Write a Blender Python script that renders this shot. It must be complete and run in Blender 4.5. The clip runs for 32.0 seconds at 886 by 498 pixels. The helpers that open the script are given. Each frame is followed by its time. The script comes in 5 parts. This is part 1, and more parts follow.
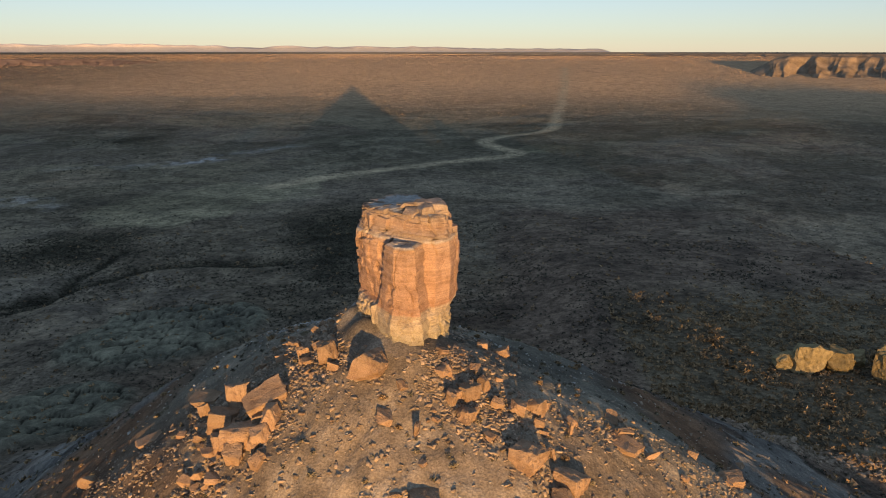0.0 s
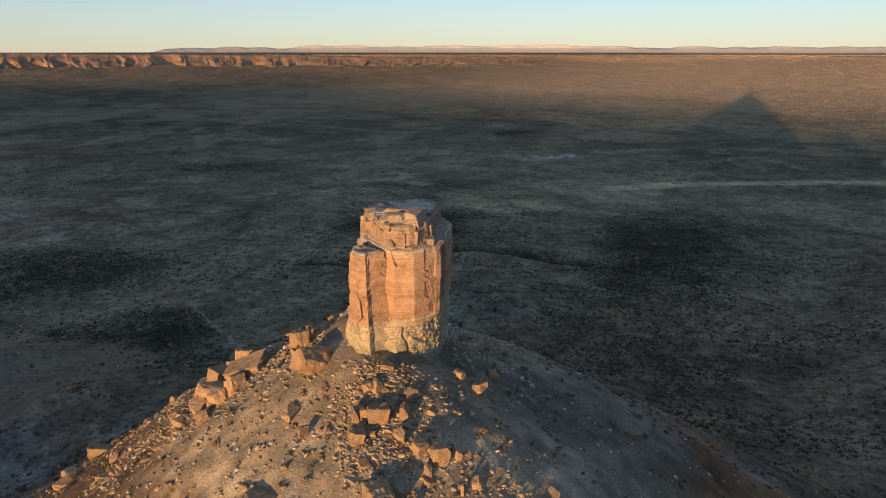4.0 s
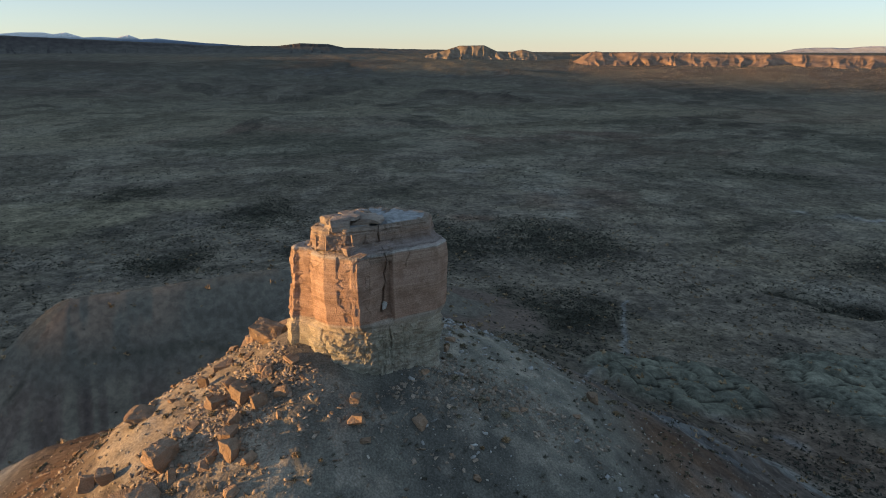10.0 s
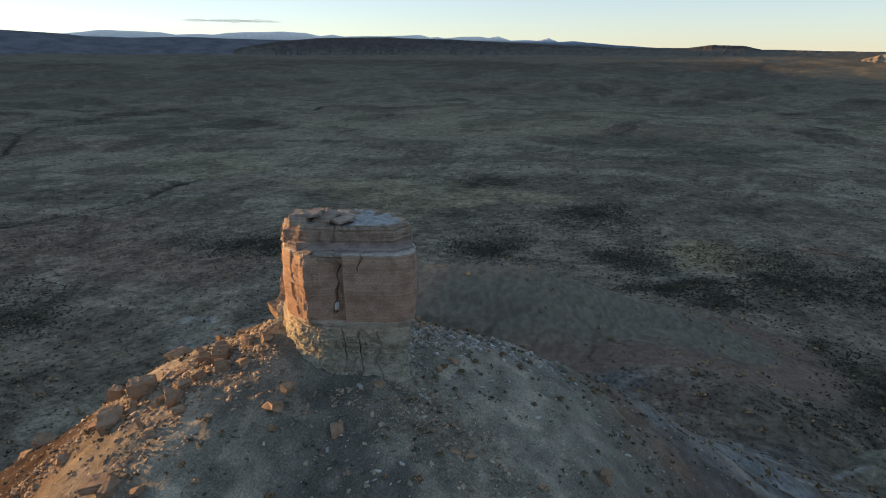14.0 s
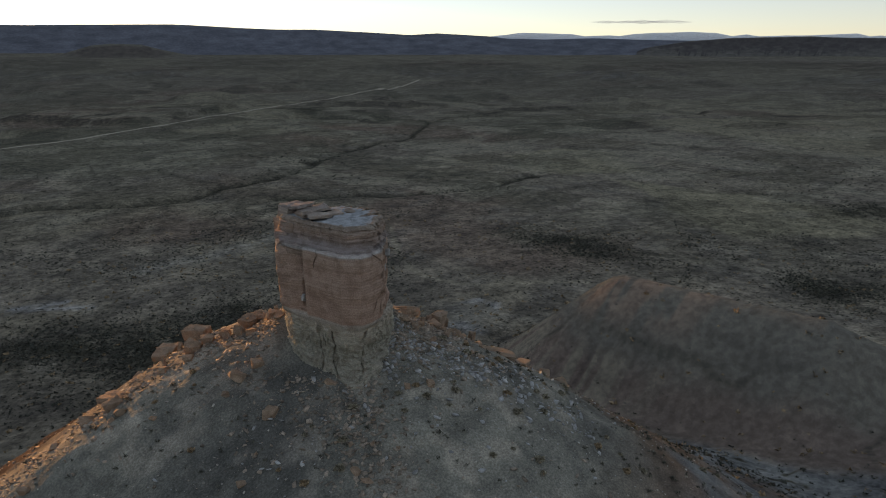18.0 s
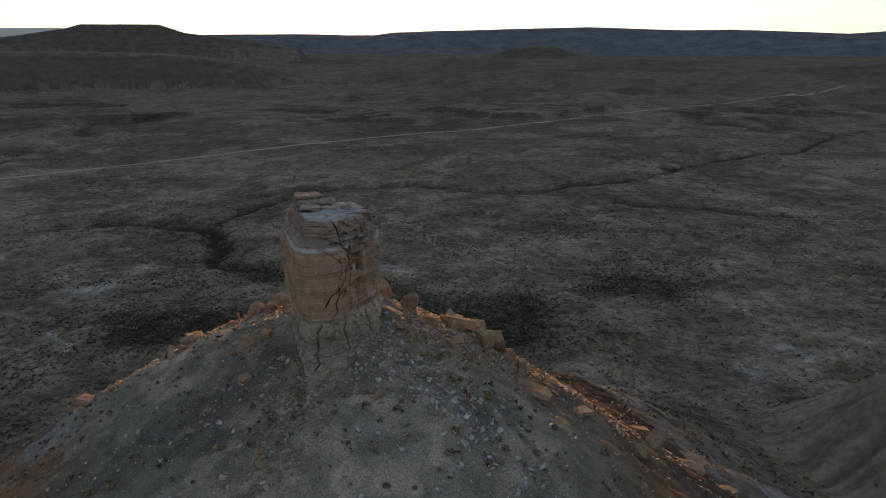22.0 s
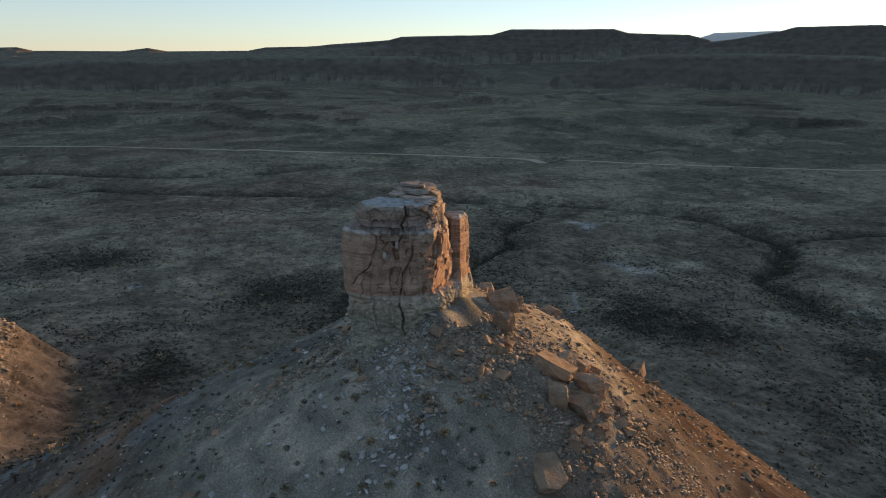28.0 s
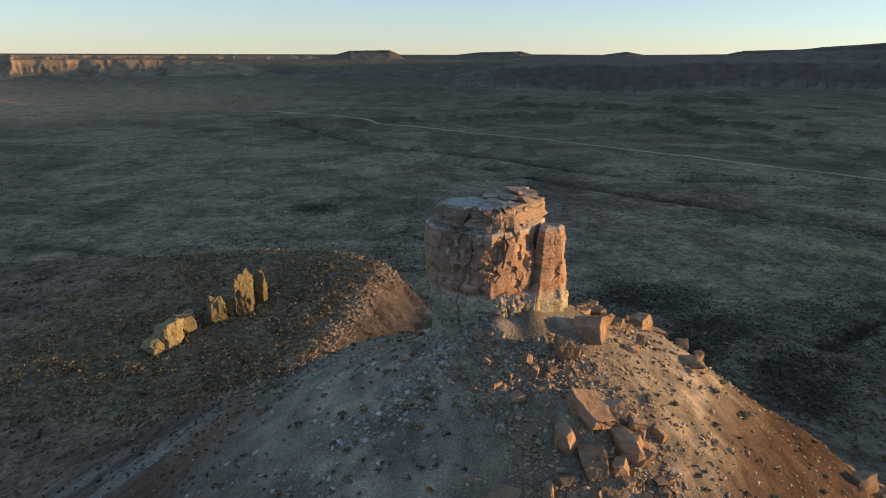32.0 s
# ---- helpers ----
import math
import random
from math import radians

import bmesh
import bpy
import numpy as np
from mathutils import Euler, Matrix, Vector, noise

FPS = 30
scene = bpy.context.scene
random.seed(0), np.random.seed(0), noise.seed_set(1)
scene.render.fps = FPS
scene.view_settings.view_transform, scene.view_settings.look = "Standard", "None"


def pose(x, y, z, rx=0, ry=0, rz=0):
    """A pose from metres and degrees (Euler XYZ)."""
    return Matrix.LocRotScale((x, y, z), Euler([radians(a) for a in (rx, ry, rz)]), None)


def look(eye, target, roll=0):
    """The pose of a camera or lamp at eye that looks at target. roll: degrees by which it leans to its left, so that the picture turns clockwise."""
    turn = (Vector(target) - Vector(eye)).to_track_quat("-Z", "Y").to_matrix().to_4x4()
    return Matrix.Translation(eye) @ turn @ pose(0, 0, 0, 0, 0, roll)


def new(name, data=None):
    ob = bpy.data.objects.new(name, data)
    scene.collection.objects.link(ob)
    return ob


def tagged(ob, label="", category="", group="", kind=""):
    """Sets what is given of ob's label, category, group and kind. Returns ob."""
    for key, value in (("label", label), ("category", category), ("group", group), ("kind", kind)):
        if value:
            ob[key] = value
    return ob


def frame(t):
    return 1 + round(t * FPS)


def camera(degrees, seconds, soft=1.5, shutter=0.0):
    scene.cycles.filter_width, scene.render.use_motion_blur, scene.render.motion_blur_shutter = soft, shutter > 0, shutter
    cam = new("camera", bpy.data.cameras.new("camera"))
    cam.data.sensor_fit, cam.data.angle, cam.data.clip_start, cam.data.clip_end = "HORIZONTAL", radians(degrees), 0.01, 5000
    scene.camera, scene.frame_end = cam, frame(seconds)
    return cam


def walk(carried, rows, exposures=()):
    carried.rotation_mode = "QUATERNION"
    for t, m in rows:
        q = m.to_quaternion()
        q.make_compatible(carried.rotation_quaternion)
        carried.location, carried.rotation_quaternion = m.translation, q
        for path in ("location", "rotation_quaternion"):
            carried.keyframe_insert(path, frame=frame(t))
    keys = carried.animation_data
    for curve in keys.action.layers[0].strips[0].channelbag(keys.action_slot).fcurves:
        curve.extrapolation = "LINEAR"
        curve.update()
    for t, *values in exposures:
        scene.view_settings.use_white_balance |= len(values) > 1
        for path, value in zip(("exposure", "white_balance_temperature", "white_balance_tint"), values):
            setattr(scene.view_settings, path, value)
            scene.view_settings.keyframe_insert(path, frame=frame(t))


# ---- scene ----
cam = camera(67.8, 32.0, soft=1.0)
METRES, EYE, TILT, LEAN, TURN = 330.0, 120.0, -16.75, 0.0, 0.0
ROWS = [
    (0.0, 0.0, 0.0, 0.0, 0.0, 0.0, -0.0),
    (0.5, 0.0154, 0.0024, 0.0008, 3.99, -0.08, -1.21),
    (1.0, 0.0308, 0.0058, 0.0018, 8.0, -0.2, -2.37),
    (1.5, 0.0456, 0.0102, 0.0031, 11.92, -0.39, -3.55),
    (2.0, 0.0602, 0.0155, 0.0047, 15.91, -0.66, -4.72),
    (2.5, 0.0744, 0.022, 0.0067, 19.92, -1.02, -5.84),
    (3.0, 0.0881, 0.0294, 0.0089, 23.95, -1.43, -6.96),
    (3.5, 0.1011, 0.0377, 0.0114, 28.01, -1.96, -8.05),
    (5.5, 0.146, 0.0799, 0.0243, 44.23, -4.82, -11.9),
    (6.0, 0.1553, 0.0922, 0.0281, 48.43, -5.7, -12.7),
    (6.5, 0.1633, 0.105, 0.0321, 52.59, -6.64, -13.5),
    (7.0, 0.1705, 0.1183, 0.0362, 56.76, -7.66, -14.18),
    (7.5, 0.1763, 0.1321, 0.0403, 60.94, -8.74, -14.79),
    (8.0, 0.1811, 0.1462, 0.0445, 65.15, -9.82, -15.31),
    (8.5, 0.1848, 0.1608, 0.0488, 69.38, -10.98, -15.76),
    (9.0, 0.1877, 0.1757, 0.0532, 73.76, -12.17, -16.16),
    (9.5, 0.1898, 0.1907, 0.0578, 78.15, -13.39, -16.47),
    (10.0, 0.1907, 0.2058, 0.0624, 82.52, -14.62, -16.7),
    (10.5, 0.1904, 0.2211, 0.0668, 86.89, -15.86, -16.79),
    (11.0, 0.1889, 0.2362, 0.0715, 91.26, -17.13, -16.82),
    (11.5, 0.1862, 0.2511, 0.076, 95.63, -18.38, -16.77),
    (12.0, 0.1823, 0.2658, 0.0804, 100.02, -19.61, -16.63),
    (12.5, 0.1772, 0.2801, 0.0849, 104.41, -20.87, -16.39),
    (13.0, 0.1712, 0.294, 0.0891, 108.78, -22.05, -16.04),
    (13.5, 0.1642, 0.3076, 0.0931, 113.11, -23.18, -15.63),
    (14.0, 0.1561, 0.3205, 0.0971, 117.42, -24.31, -15.13),
    (14.5, 0.1469, 0.3328, 0.1008, 121.71, -25.39, -14.52),
    (16.5, 0.1023, 0.3736, 0.1127, 138.47, -29.1, -11.5),
    (17.0, 0.0893, 0.3822, 0.1154, 142.65, -29.91, -10.55),
    (17.5, 0.0757, 0.3896, 0.1178, 146.75, -30.64, -9.6),
    (18.0, 0.0616, 0.396, 0.1198, 150.69, -31.27, -8.59),
    (18.5, 0.0472, 0.4014, 0.1215, 154.7, -31.86, -7.56),
    (19.0, 0.0323, 0.4058, 0.1229, 158.68, -32.34, -6.41),
    (19.5, 0.0171, 0.409, 0.1238, 162.66, -32.73, -5.31),
    (20.0, 0.0014, 0.4115, 0.1246, 166.69, -33.04, -4.12),
    (20.5, -0.0155, 0.4132, 0.125, 171.02, -33.28, -2.82),
    (21.0, -0.0313, 0.4136, 0.1249, 175.02, -33.39, -1.6),
    (21.5, -0.047, 0.4128, 0.1246, 179.02, -33.47, -0.41),
    (22.0, -0.0625, 0.4108, 0.1239, 183.0, -33.43, 0.76),
    (22.5, -0.0776, 0.4076, 0.1227, 186.95, -33.32, 1.95),
    (23.0, -0.0926, 0.4032, 0.1213, 190.94, -33.15, 3.12),
    (23.5, -0.1074, 0.3981, 0.1198, 194.92, -32.9, 4.28),
    (24.0, -0.1216, 0.3919, 0.1178, 198.92, -32.55, 5.38),
    (24.5, -0.1352, 0.3847, 0.1156, 202.97, -32.14, 6.45),
    (26.5, -0.1821, 0.3464, 0.1026, 219.79, -29.58, 10.67),
    (27.0, -0.1921, 0.3351, 0.0992, 225.52, -28.4, 11.89),
    (27.5, -0.2014, 0.3232, 0.0958, 231.56, -27.03, 13.04),
    (28.0, -0.2095, 0.3106, 0.092, 237.42, -25.6, 14.0),
    (28.5, -0.2166, 0.2976, 0.0882, 242.53, -24.33, 14.71),
    (29.0, -0.2226, 0.2842, 0.0842, 247.37, -23.07, 15.3),
    (29.5, -0.2275, 0.2704, 0.0801, 252.11, -21.78, 15.75),
    (30.0, -0.2314, 0.2562, 0.0759, 257.21, -20.37, 16.14),
    (30.5, -0.2345, 0.2419, 0.0718, 262.42, -18.89, 16.38),
    (31.0, -0.2365, 0.2282, 0.0677, 267.22, -17.47, 16.51),
    (31.5, -0.2379, 0.2132, 0.0633, 272.51, -15.87, 16.53),
    (32.0, -0.238, 0.1982, 0.059, 277.57, -14.36, 16.42),
]
EXPOSURES = ((0.0, 1.15, 6450, 14), (7.0, 1.25, 6150, 11), (12.0, 1.5, 6200, 11), (15.0, 1.58, 6350, 12), (17.0, 1.55, 6700, 15), (18.5, 1.32, 7300, 20), (23.0, 1.32, 7250, 19), (28.0, 1.36, 6150, 11), (32.0, 1.38, 6000, 9))
walk(cam, [(t, pose(0, 0, EYE, TILT, LEAN, TURN) @ pose(METRES * x, METRES * y, METRES * z, 90 + pitch, roll, yaw)) for t, x, y, z, yaw, pitch, roll in ROWS], EXPOSURES)

# ---- world and sun ----
SUN_AZ, SUN_EL = 172.2, 2.4          # azimuth clockwise from +y
SKY, SUN = 0.215, 4.4
world = bpy.data.worlds.new("world")
scene.world = world
world.use_nodes = True
wn, wl = world.node_tree.nodes, world.node_tree.links
sky = wn.new("ShaderNodeTexSky")
sky.sky_type, sky.sun_disc = "NISHITA", False
sky.sun_elevation, sky.sun_rotation = radians(SUN_EL), radians(SUN_AZ)
sky.altitude, sky.air_density, sky.dust_density, sky.ozone_density = 2000, 0.85, 0.5, 2.2
haze = wn.new("ShaderNodeMix")
haze.data_type = "RGBA"
haze.inputs[0].default_value = 0.54                    # thin haze over the clear sky, creamy at the horizon
way, height, tone = wn.new("ShaderNodeTexCoord"), wn.new("ShaderNodeSeparateXYZ"), wn.new("ShaderNodeValToRGB")
wl.new(way.outputs["Generated"], height.inputs[0])
wl.new(height.outputs[2], tone.inputs[0])
tone.color_ramp.elements[0].position, tone.color_ramp.elements[0].color = 0.0, (0.95, 0.88, 0.77, 1)
tone.color_ramp.elements[1].position, tone.color_ramp.elements[1].color = 0.22, (0.64, 0.86, 1.0, 1)
wl.new(tone.outputs[0], haze.inputs[7])
pale = wn.new("ShaderNodeHueSaturation")
pale.inputs["Saturation"].default_value = 0.7
wl.new(sky.outputs[0], pale.inputs["Color"])
wl.new(pale.outputs[0], haze.inputs[6])
wl.new(haze.outputs[2], wn["Background"].inputs[0])
wn["Background"].inputs[1].default_value = SKY
sun_dir = Vector((math.sin(radians(SUN_AZ)) * math.cos(radians(SUN_EL)), math.cos(radians(SUN_AZ)) * math.cos(radians(SUN_EL)), math.sin(radians(SUN_EL))))
sun = new("sun_light", bpy.data.lights.new("sun_light", "SUN"))
sun.data.energy, sun.data.angle, sun.data.color = SUN, radians(0.55), (1.0, 0.55, 0.185)
sun.matrix_world = look(sun_dir * 900, (0, 0, 0))

# ---- numeric noise ----


def lattice(ix, iy, seed):
    n = (ix.astype(np.int64) * 374761393 + iy.astype(np.int64) * 668265263 + seed * 1274126177) & 0xFFFFFFFF
    n = ((n ^ (n >> 13)) * 1103515245) & 0xFFFFFFFF
    n = ((n ^ (n >> 16)) * 2246822519) & 0xFFFFFFFF
    return ((n ^ (n >> 15)) & 0xFFFFFF) / float(0xFFFFFF)


def vnoise(x, y, seed=0):
    """Smooth noise in 0..1 over arrays."""
    x, y = np.asarray(x, float), np.asarray(y, float)
    ix, iy = np.floor(x), np.floor(y)
    fx, fy = x - ix, y - iy
    fx, fy = fx * fx * fx * (fx * (fx * 6 - 15) + 10), fy * fy * fy * (fy * (fy * 6 - 15) + 10)
    a, b = lattice(ix, iy, seed), lattice(ix + 1, iy, seed)
    c, d = lattice(ix, iy + 1, seed), lattice(ix + 1, iy + 1, seed)
    return (a + (b - a) * fx) * (1 - fy) + (c + (d - c) * fx) * fy


def fbm(x, y, seed=0, octaves=4, gain=0.5):
    total, amp, norm = 0.0, 1.0, 0.0
    for k in range(octaves):
        total = total + amp * vnoise(x * 2 ** k + 17.3 * k, y * 2 ** k - 9.1 * k, seed + k)
        norm += amp
        amp *= gain
    return total / norm


def ridged(x, y, seed=0, octaves=3):
    total, amp, norm = 0.0, 1.0, 0.0
    for k in range(octaves):
        total = total + amp * (1 - np.abs(2 * vnoise(x * 2 ** k + 5.7 * k, y * 2 ** k + 3.1 * k, seed + k) - 1))
        norm += amp
        amp *= 0.5
    return total / norm


def cells(u, v, n, seed, jitter=0.85):
    """Broken cells over a band n cells round: each one's chance number and the gap to its edge."""
    iu, iv = np.floor(u), np.floor(v)
    best, second, pick = np.full(u.shape, 9.0), np.full(u.shape, 9.0), np.zeros(u.shape)
    for di in (-1, 0, 1):
        for dj in (-1, 0, 1):
            cu, cv = iu + di, iv + dj
            wu = np.mod(cu, n)
            d = np.hypot(cu + 0.5 + jitter * (lattice(wu, cv, seed) - 0.5) - u, cv + 0.5 + jitter * (lattice(wu, cv, seed + 1) - 0.5) - v)
            near = d < best
            second = np.where(near, best, np.minimum(second, d))
            pick = np.where(near, lattice(wu, cv, seed + 2), pick)
            best = np.where(near, d, best)
    return pick, second - best


def smooth(a, b, v):
    s = np.clip((v - a) / (b - a), 0, 1)
    return s * s * (3 - 2 * s)


def line_gap(x, y, line, reach=0):
    """Distance from points to a polyline; with a reach, points well beyond it are left far off."""
    if reach:
        x, y = np.asarray(x, float), np.asarray(y, float)
        xs, ys = [q[0] for q in line], [q[1] for q in line]
        near = (x > min(xs) - reach) & (x < max(xs) + reach) & (y > min(ys) - reach) & (y < max(ys) + reach)
        out = np.full(x.shape, 1e4)
        if near.any():
            out[near] = line_gap(x[near], y[near], line)
        return out
    best = np.full(np.shape(x), 1e18)
    for (x0, y0), (x1, y1) in zip(line, line[1:]):
        dx, dy = x1 - x0, y1 - y0
        px, py = x - x0, y - y0
        s = np.clip((px * dx + py * dy) / (dx * dx + dy * dy), 0, 1)
        best = np.minimum(best, (px - s * dx) ** 2 + (py - s * dy) ** 2)
    return np.sqrt(best)


# ---- the lie of the land ----
HX, HY = -5.0, 69.0                  # the hill's peak
OX, OY, OZ = -8.0, 71.0, 120.0       # middle of the flight
# washes, each lined with dark brush
WASH_A = [(1225, 596), (1199, 516), (988, 373), (881, 261), (814, 146), (725, 42), (663, -84), (631, -238), (595, -333), (544, -397), (579, -480), (545, -551), (594, -684), (556, -784), (648, -949), (609, -1063), (601, -1327), (504, -1551), (336, -1757), (194, -1883)]
WASH_B = [(648, -949), (699, -980), (822, -988), (945, -952), (1178, -1156), (1753, -1387), (1963, -1447)]
WASH_C = [(811, 229), (661, 71), (577, -5), (524, -108), (472, -145), (442, -185), (399, -214), (370, -245), (337, -275), (283, -322), (231, -329), (201, -323), (170, -319), (149, -275), (140, -250), (131, -240), (101, -223)]
WASH_D = [(364, -236), (341, -235), (307, -192), (292, -165), (260, -141), (250, -107), (226, -86), (212, -60)]
WASH_E = [(177, -331), (144, -410), (120, -453), (18, -481), (-35, -443), (-87, -452), (-118, -487), (-180, -512), (-249, -622), (-317, -679), (-401, -732), (-467, -767), (-680, -1087), (-803, -1147)]
WASH_F = [(-134, -419), (-231, -384), (-284, -385), (-328, -375), (-386, -389), (-414, -411)]
WASH_G = [(-215, 299), (-197, 315), (-178, 336), (-164, 361), (-120, 366), (-96, 377)]
WASH_H = [(-229, 277), (-200, 295), (-198, 322), (-200, 351), (-196, 399)]
CREEK_W = [(-222, 200), (-185, 178), (-150, 170), (-104, 132)]
CREEK_S = [(170, -125), (153, -100), (155, -87)]
ROAD = [(1401, 662), (1279, 426), (996, 24), (634, -356), (462, -510), (119, -849), (-161, -1124), (-658, -1570), (-1145, -2010)]
TRACK_N = [(-154, 600), (-106, 664), (-52, 710), (10, 750), (80, 803), (102, 840), (59, 915), (60, 996), (104, 1055), (161, 1076), (198, 1161), (221, 1332), (295, 1667), (407, 2267), (486, 2733)]
TRACK_S = [(-184, -287), (-157, -221), (-146, -176), (-160, -148), (-200, -130), (-221, -117)]
TRACK_W = [(-436, -388), (-482, -369), (-533, -372), (-705, -444)]
TRACK_X = [(-732, -357), (-578, -197), (-495, -96)]
TRACK_FAR = [(-1243, -1911), (-1223, -1576), (-1170, -1150), (-920, -690), (-925, -440), (-908, -144), (-876, -78)]
# thick dark brush: x, y, half length, half width, bearing
BRUSH_W = [(-241, 395, 39, 39, 47), (-317, 128, 25, 45, 45), (-64, 442, 40, 70, 0), (-369, 190, 38, 23, 43), (-201, 161, 18, 28, 55), (-285, 80, 17, 22, 42), (-566, 484, 45, 23, 56), (-472, 957, 60, 40, 49), (-344, 126, 22, 55, 104), (-332, 193, 40, 42, 101), (-214, 145, 17, 18, 113), (-332, 46, 21, 31, 95), (-272, 103, 18, 18, 100), (-442, -4, 27, 41, 96), (-532, -131, 28, 41, 90), (-268, -184, 43, 27, 97)]
BRUSH_E = [(26, -168, 34, 24, 142), (-322, -39, 23, 28, 146), (91, -212, 22, 20, 0), (-39, -157, 28, 31, 0), (113, -130, 30, 25, 0), (-20, -141, 42, 36, -159), (-107, -204, 25, 26, -159), (254, 6, 31, 24, -135), (129, -136, 29, 15, -128), (372, 95, 30, 25, -103), (432, 243, 23, 20, -94), (137, -134, 16, 31, -97), (200, -10, 40, 23, 150), (177, 86, 20, 13, 0), (163, -45, 30, 19, 140), (-60, 400, 30, 60, 10)]
PALE_SPOTS = [(-216, 321, 39, 21, 50), (-305, 74, 12, 15, 41), (-490, 239, 15, 70, 102), (-346, 87, 39, 42, 100), (-304, 65, 11, 17, 95), (-141, -108, 21, 12, 146), (-78, -85, 14, 12, 0), (-67, -90, 16, 11, -150)]
SALT_SPOTS = [(-160, -109, 4, 5, 0), (-130, -97, 11, 6, 90), (-156, -119, 4, 6, 146), (279, -231, 12, 8, -165), (188, -180, 8, 7, 0), (303, 72, 8, 7, 0), (-96, 170, 7, 4, 45), (-84, 184, 6, 4, 0)]
SALT_LINES = [([(-420, 712), (-372, 726)], 12), ([(-339, 715), (-296, 757), (-268, 811), (-230, 853), (-208, 903)], 18), ([(-382, 557), (-325, 518)], 14), ([(-394, 414), (-368, 445)], 8), ([(-385, 485), (-337, 553)], 10), ([(101, -223), (71, -227), (38, -229), (11, -220)], 2.2), ([(94, -218), (63, -210)], 2), ([(60, -232), (22, -234)], 2)]
PALE_LINES = [([(-633, 255), (-553, 248), (-467, 234), (-406, 226)], 13), ([(-620, 180), (-654, 209)], 13), ([(218, -198), (192, -206), (177, -227), (150, -249)], 9), ([(-22, -266), (-60, -279), (-101, -301)], 10), ([(189, -178), (181, -225)], 8)]
MEADOWS = [[(-277, 479), (-257, 556), (-215, 617), (-168, 630), (-150, 600), (-105, 563), (-141, 530), (-165, 487), (-190, 446), (-239, 455)], [(-158, 614), (-128, 687), (-111, 632), (-114, 584), (-145, 592)], [(83, 830), (179, 848), (186, 920), (124, 929)]]
FLATS = [[(-516, -147), (-503, -36), (-459, -36), (-467, -117)], [(-470, -354), (-492, -288), (-530, -220), (-509, -111), (-454, -91), (-419, -118), (-371, -132), (-377, -176), (-413, -231)], [(-471, -536), (-416, -439), (-440, -391), (-527, -371), (-611, -492), (-579, -555)], [(405, -84), (405, -167), (384, -220), (358, -180), (371, -103)]]


def spots(x, y, rows):
    """Soft-edged ovals, 0..1."""
    jx, jy = x + 34 * (fbm(x / 30, y / 30, 301, 4) - 0.5), y + 34 * (fbm(x / 30, y / 30, 305, 4) - 0.5)
    best = np.zeros(np.shape(x))
    for mx, my, a, b, turn in rows:
        ca, sa = math.cos(radians(turn)), math.sin(radians(turn))
        u, v = ((jx - mx) * ca + (jy - my) * sa) / (a * 1.1), ((jy - my) * ca - (jx - mx) * sa) / (b * 1.1)
        best = np.maximum(best, np.exp(-(u * u + v * v) ** 1.5))
    return best


def lines(x, y, rows):
    best = np.zeros(np.shape(x))
    for line, wide in rows:
        best = np.maximum(best, np.exp(-(line_gap(x, y, line, 4 * wide) / wide) ** 2))
    return best


def inside(x, y, polygons, soft):
    """1 inside the polygons, falling to 0 over soft metres round their edge."""
    jx, jy = x + 22 * (fbm(x / 36, y / 36, 311, 4) - 0.5), y + 22 * (fbm(x / 36, y / 36, 315, 4) - 0.5)
    best = np.zeros(np.shape(x))
    for poly in polygons:
        if not ((jx > min(q[0] for q in poly) - 30) & (jx < max(q[0] for q in poly) + 30) & (jy > min(q[1] for q in poly) - 30) & (jy < max(q[1] for q in poly) + 30)).any():
            continue
        odd = np.zeros(np.shape(x), bool)
        for (x0, y0), (x1, y1) in zip(poly, poly[1:] + poly[:1]):
            odd ^= ((y0 > jy) != (y1 > jy)) & (jx < (x1 - x0) * (jy - y0) / (y1 - y0 + 1e-9) + x0)
        gap = line_gap(jx, jy, poly + poly[:1], 30)
        best = np.maximum(best, smooth(-soft, soft, np.where(odd, gap, -gap)))
    return best


def eased(line, rounds=3):
    """The polyline with its corners rounded off."""
    for _ in range(rounds):
        out = [line[0]]
        for (x0, y0), (x1, y1) in zip(line, line[1:]):
            out += [(0.75 * x0 + 0.25 * x1, 0.75 * y0 + 0.25 * y1), (0.25 * x0 + 0.75 * x1, 0.25 * y0 + 0.75 * y1)]
        line = out + [line[-1]]
    return line


WASHES = [(eased(p, 1), wide) for p, wide in ((WASH_A, 12), (WASH_B, 12), (WASH_C, 11), (WASH_D, 8), (WASH_E, 7), (WASH_F, 6), (WASH_G, 7), (WASH_H, 5))]
CREEKS = [(eased(p, 2), wide) for p, wide in ((CREEK_W, 1.1), (CREEK_S, 1.1))]
TRACK_N, TRACK_W, TRACK_S, TRACK_X, TRACK_FAR = (eased(p, 2) for p in (TRACK_N, TRACK_W, TRACK_S, TRACK_X, TRACK_FAR))


def hill_radius(x, y):
    return np.hypot(x - HX, y - HY)


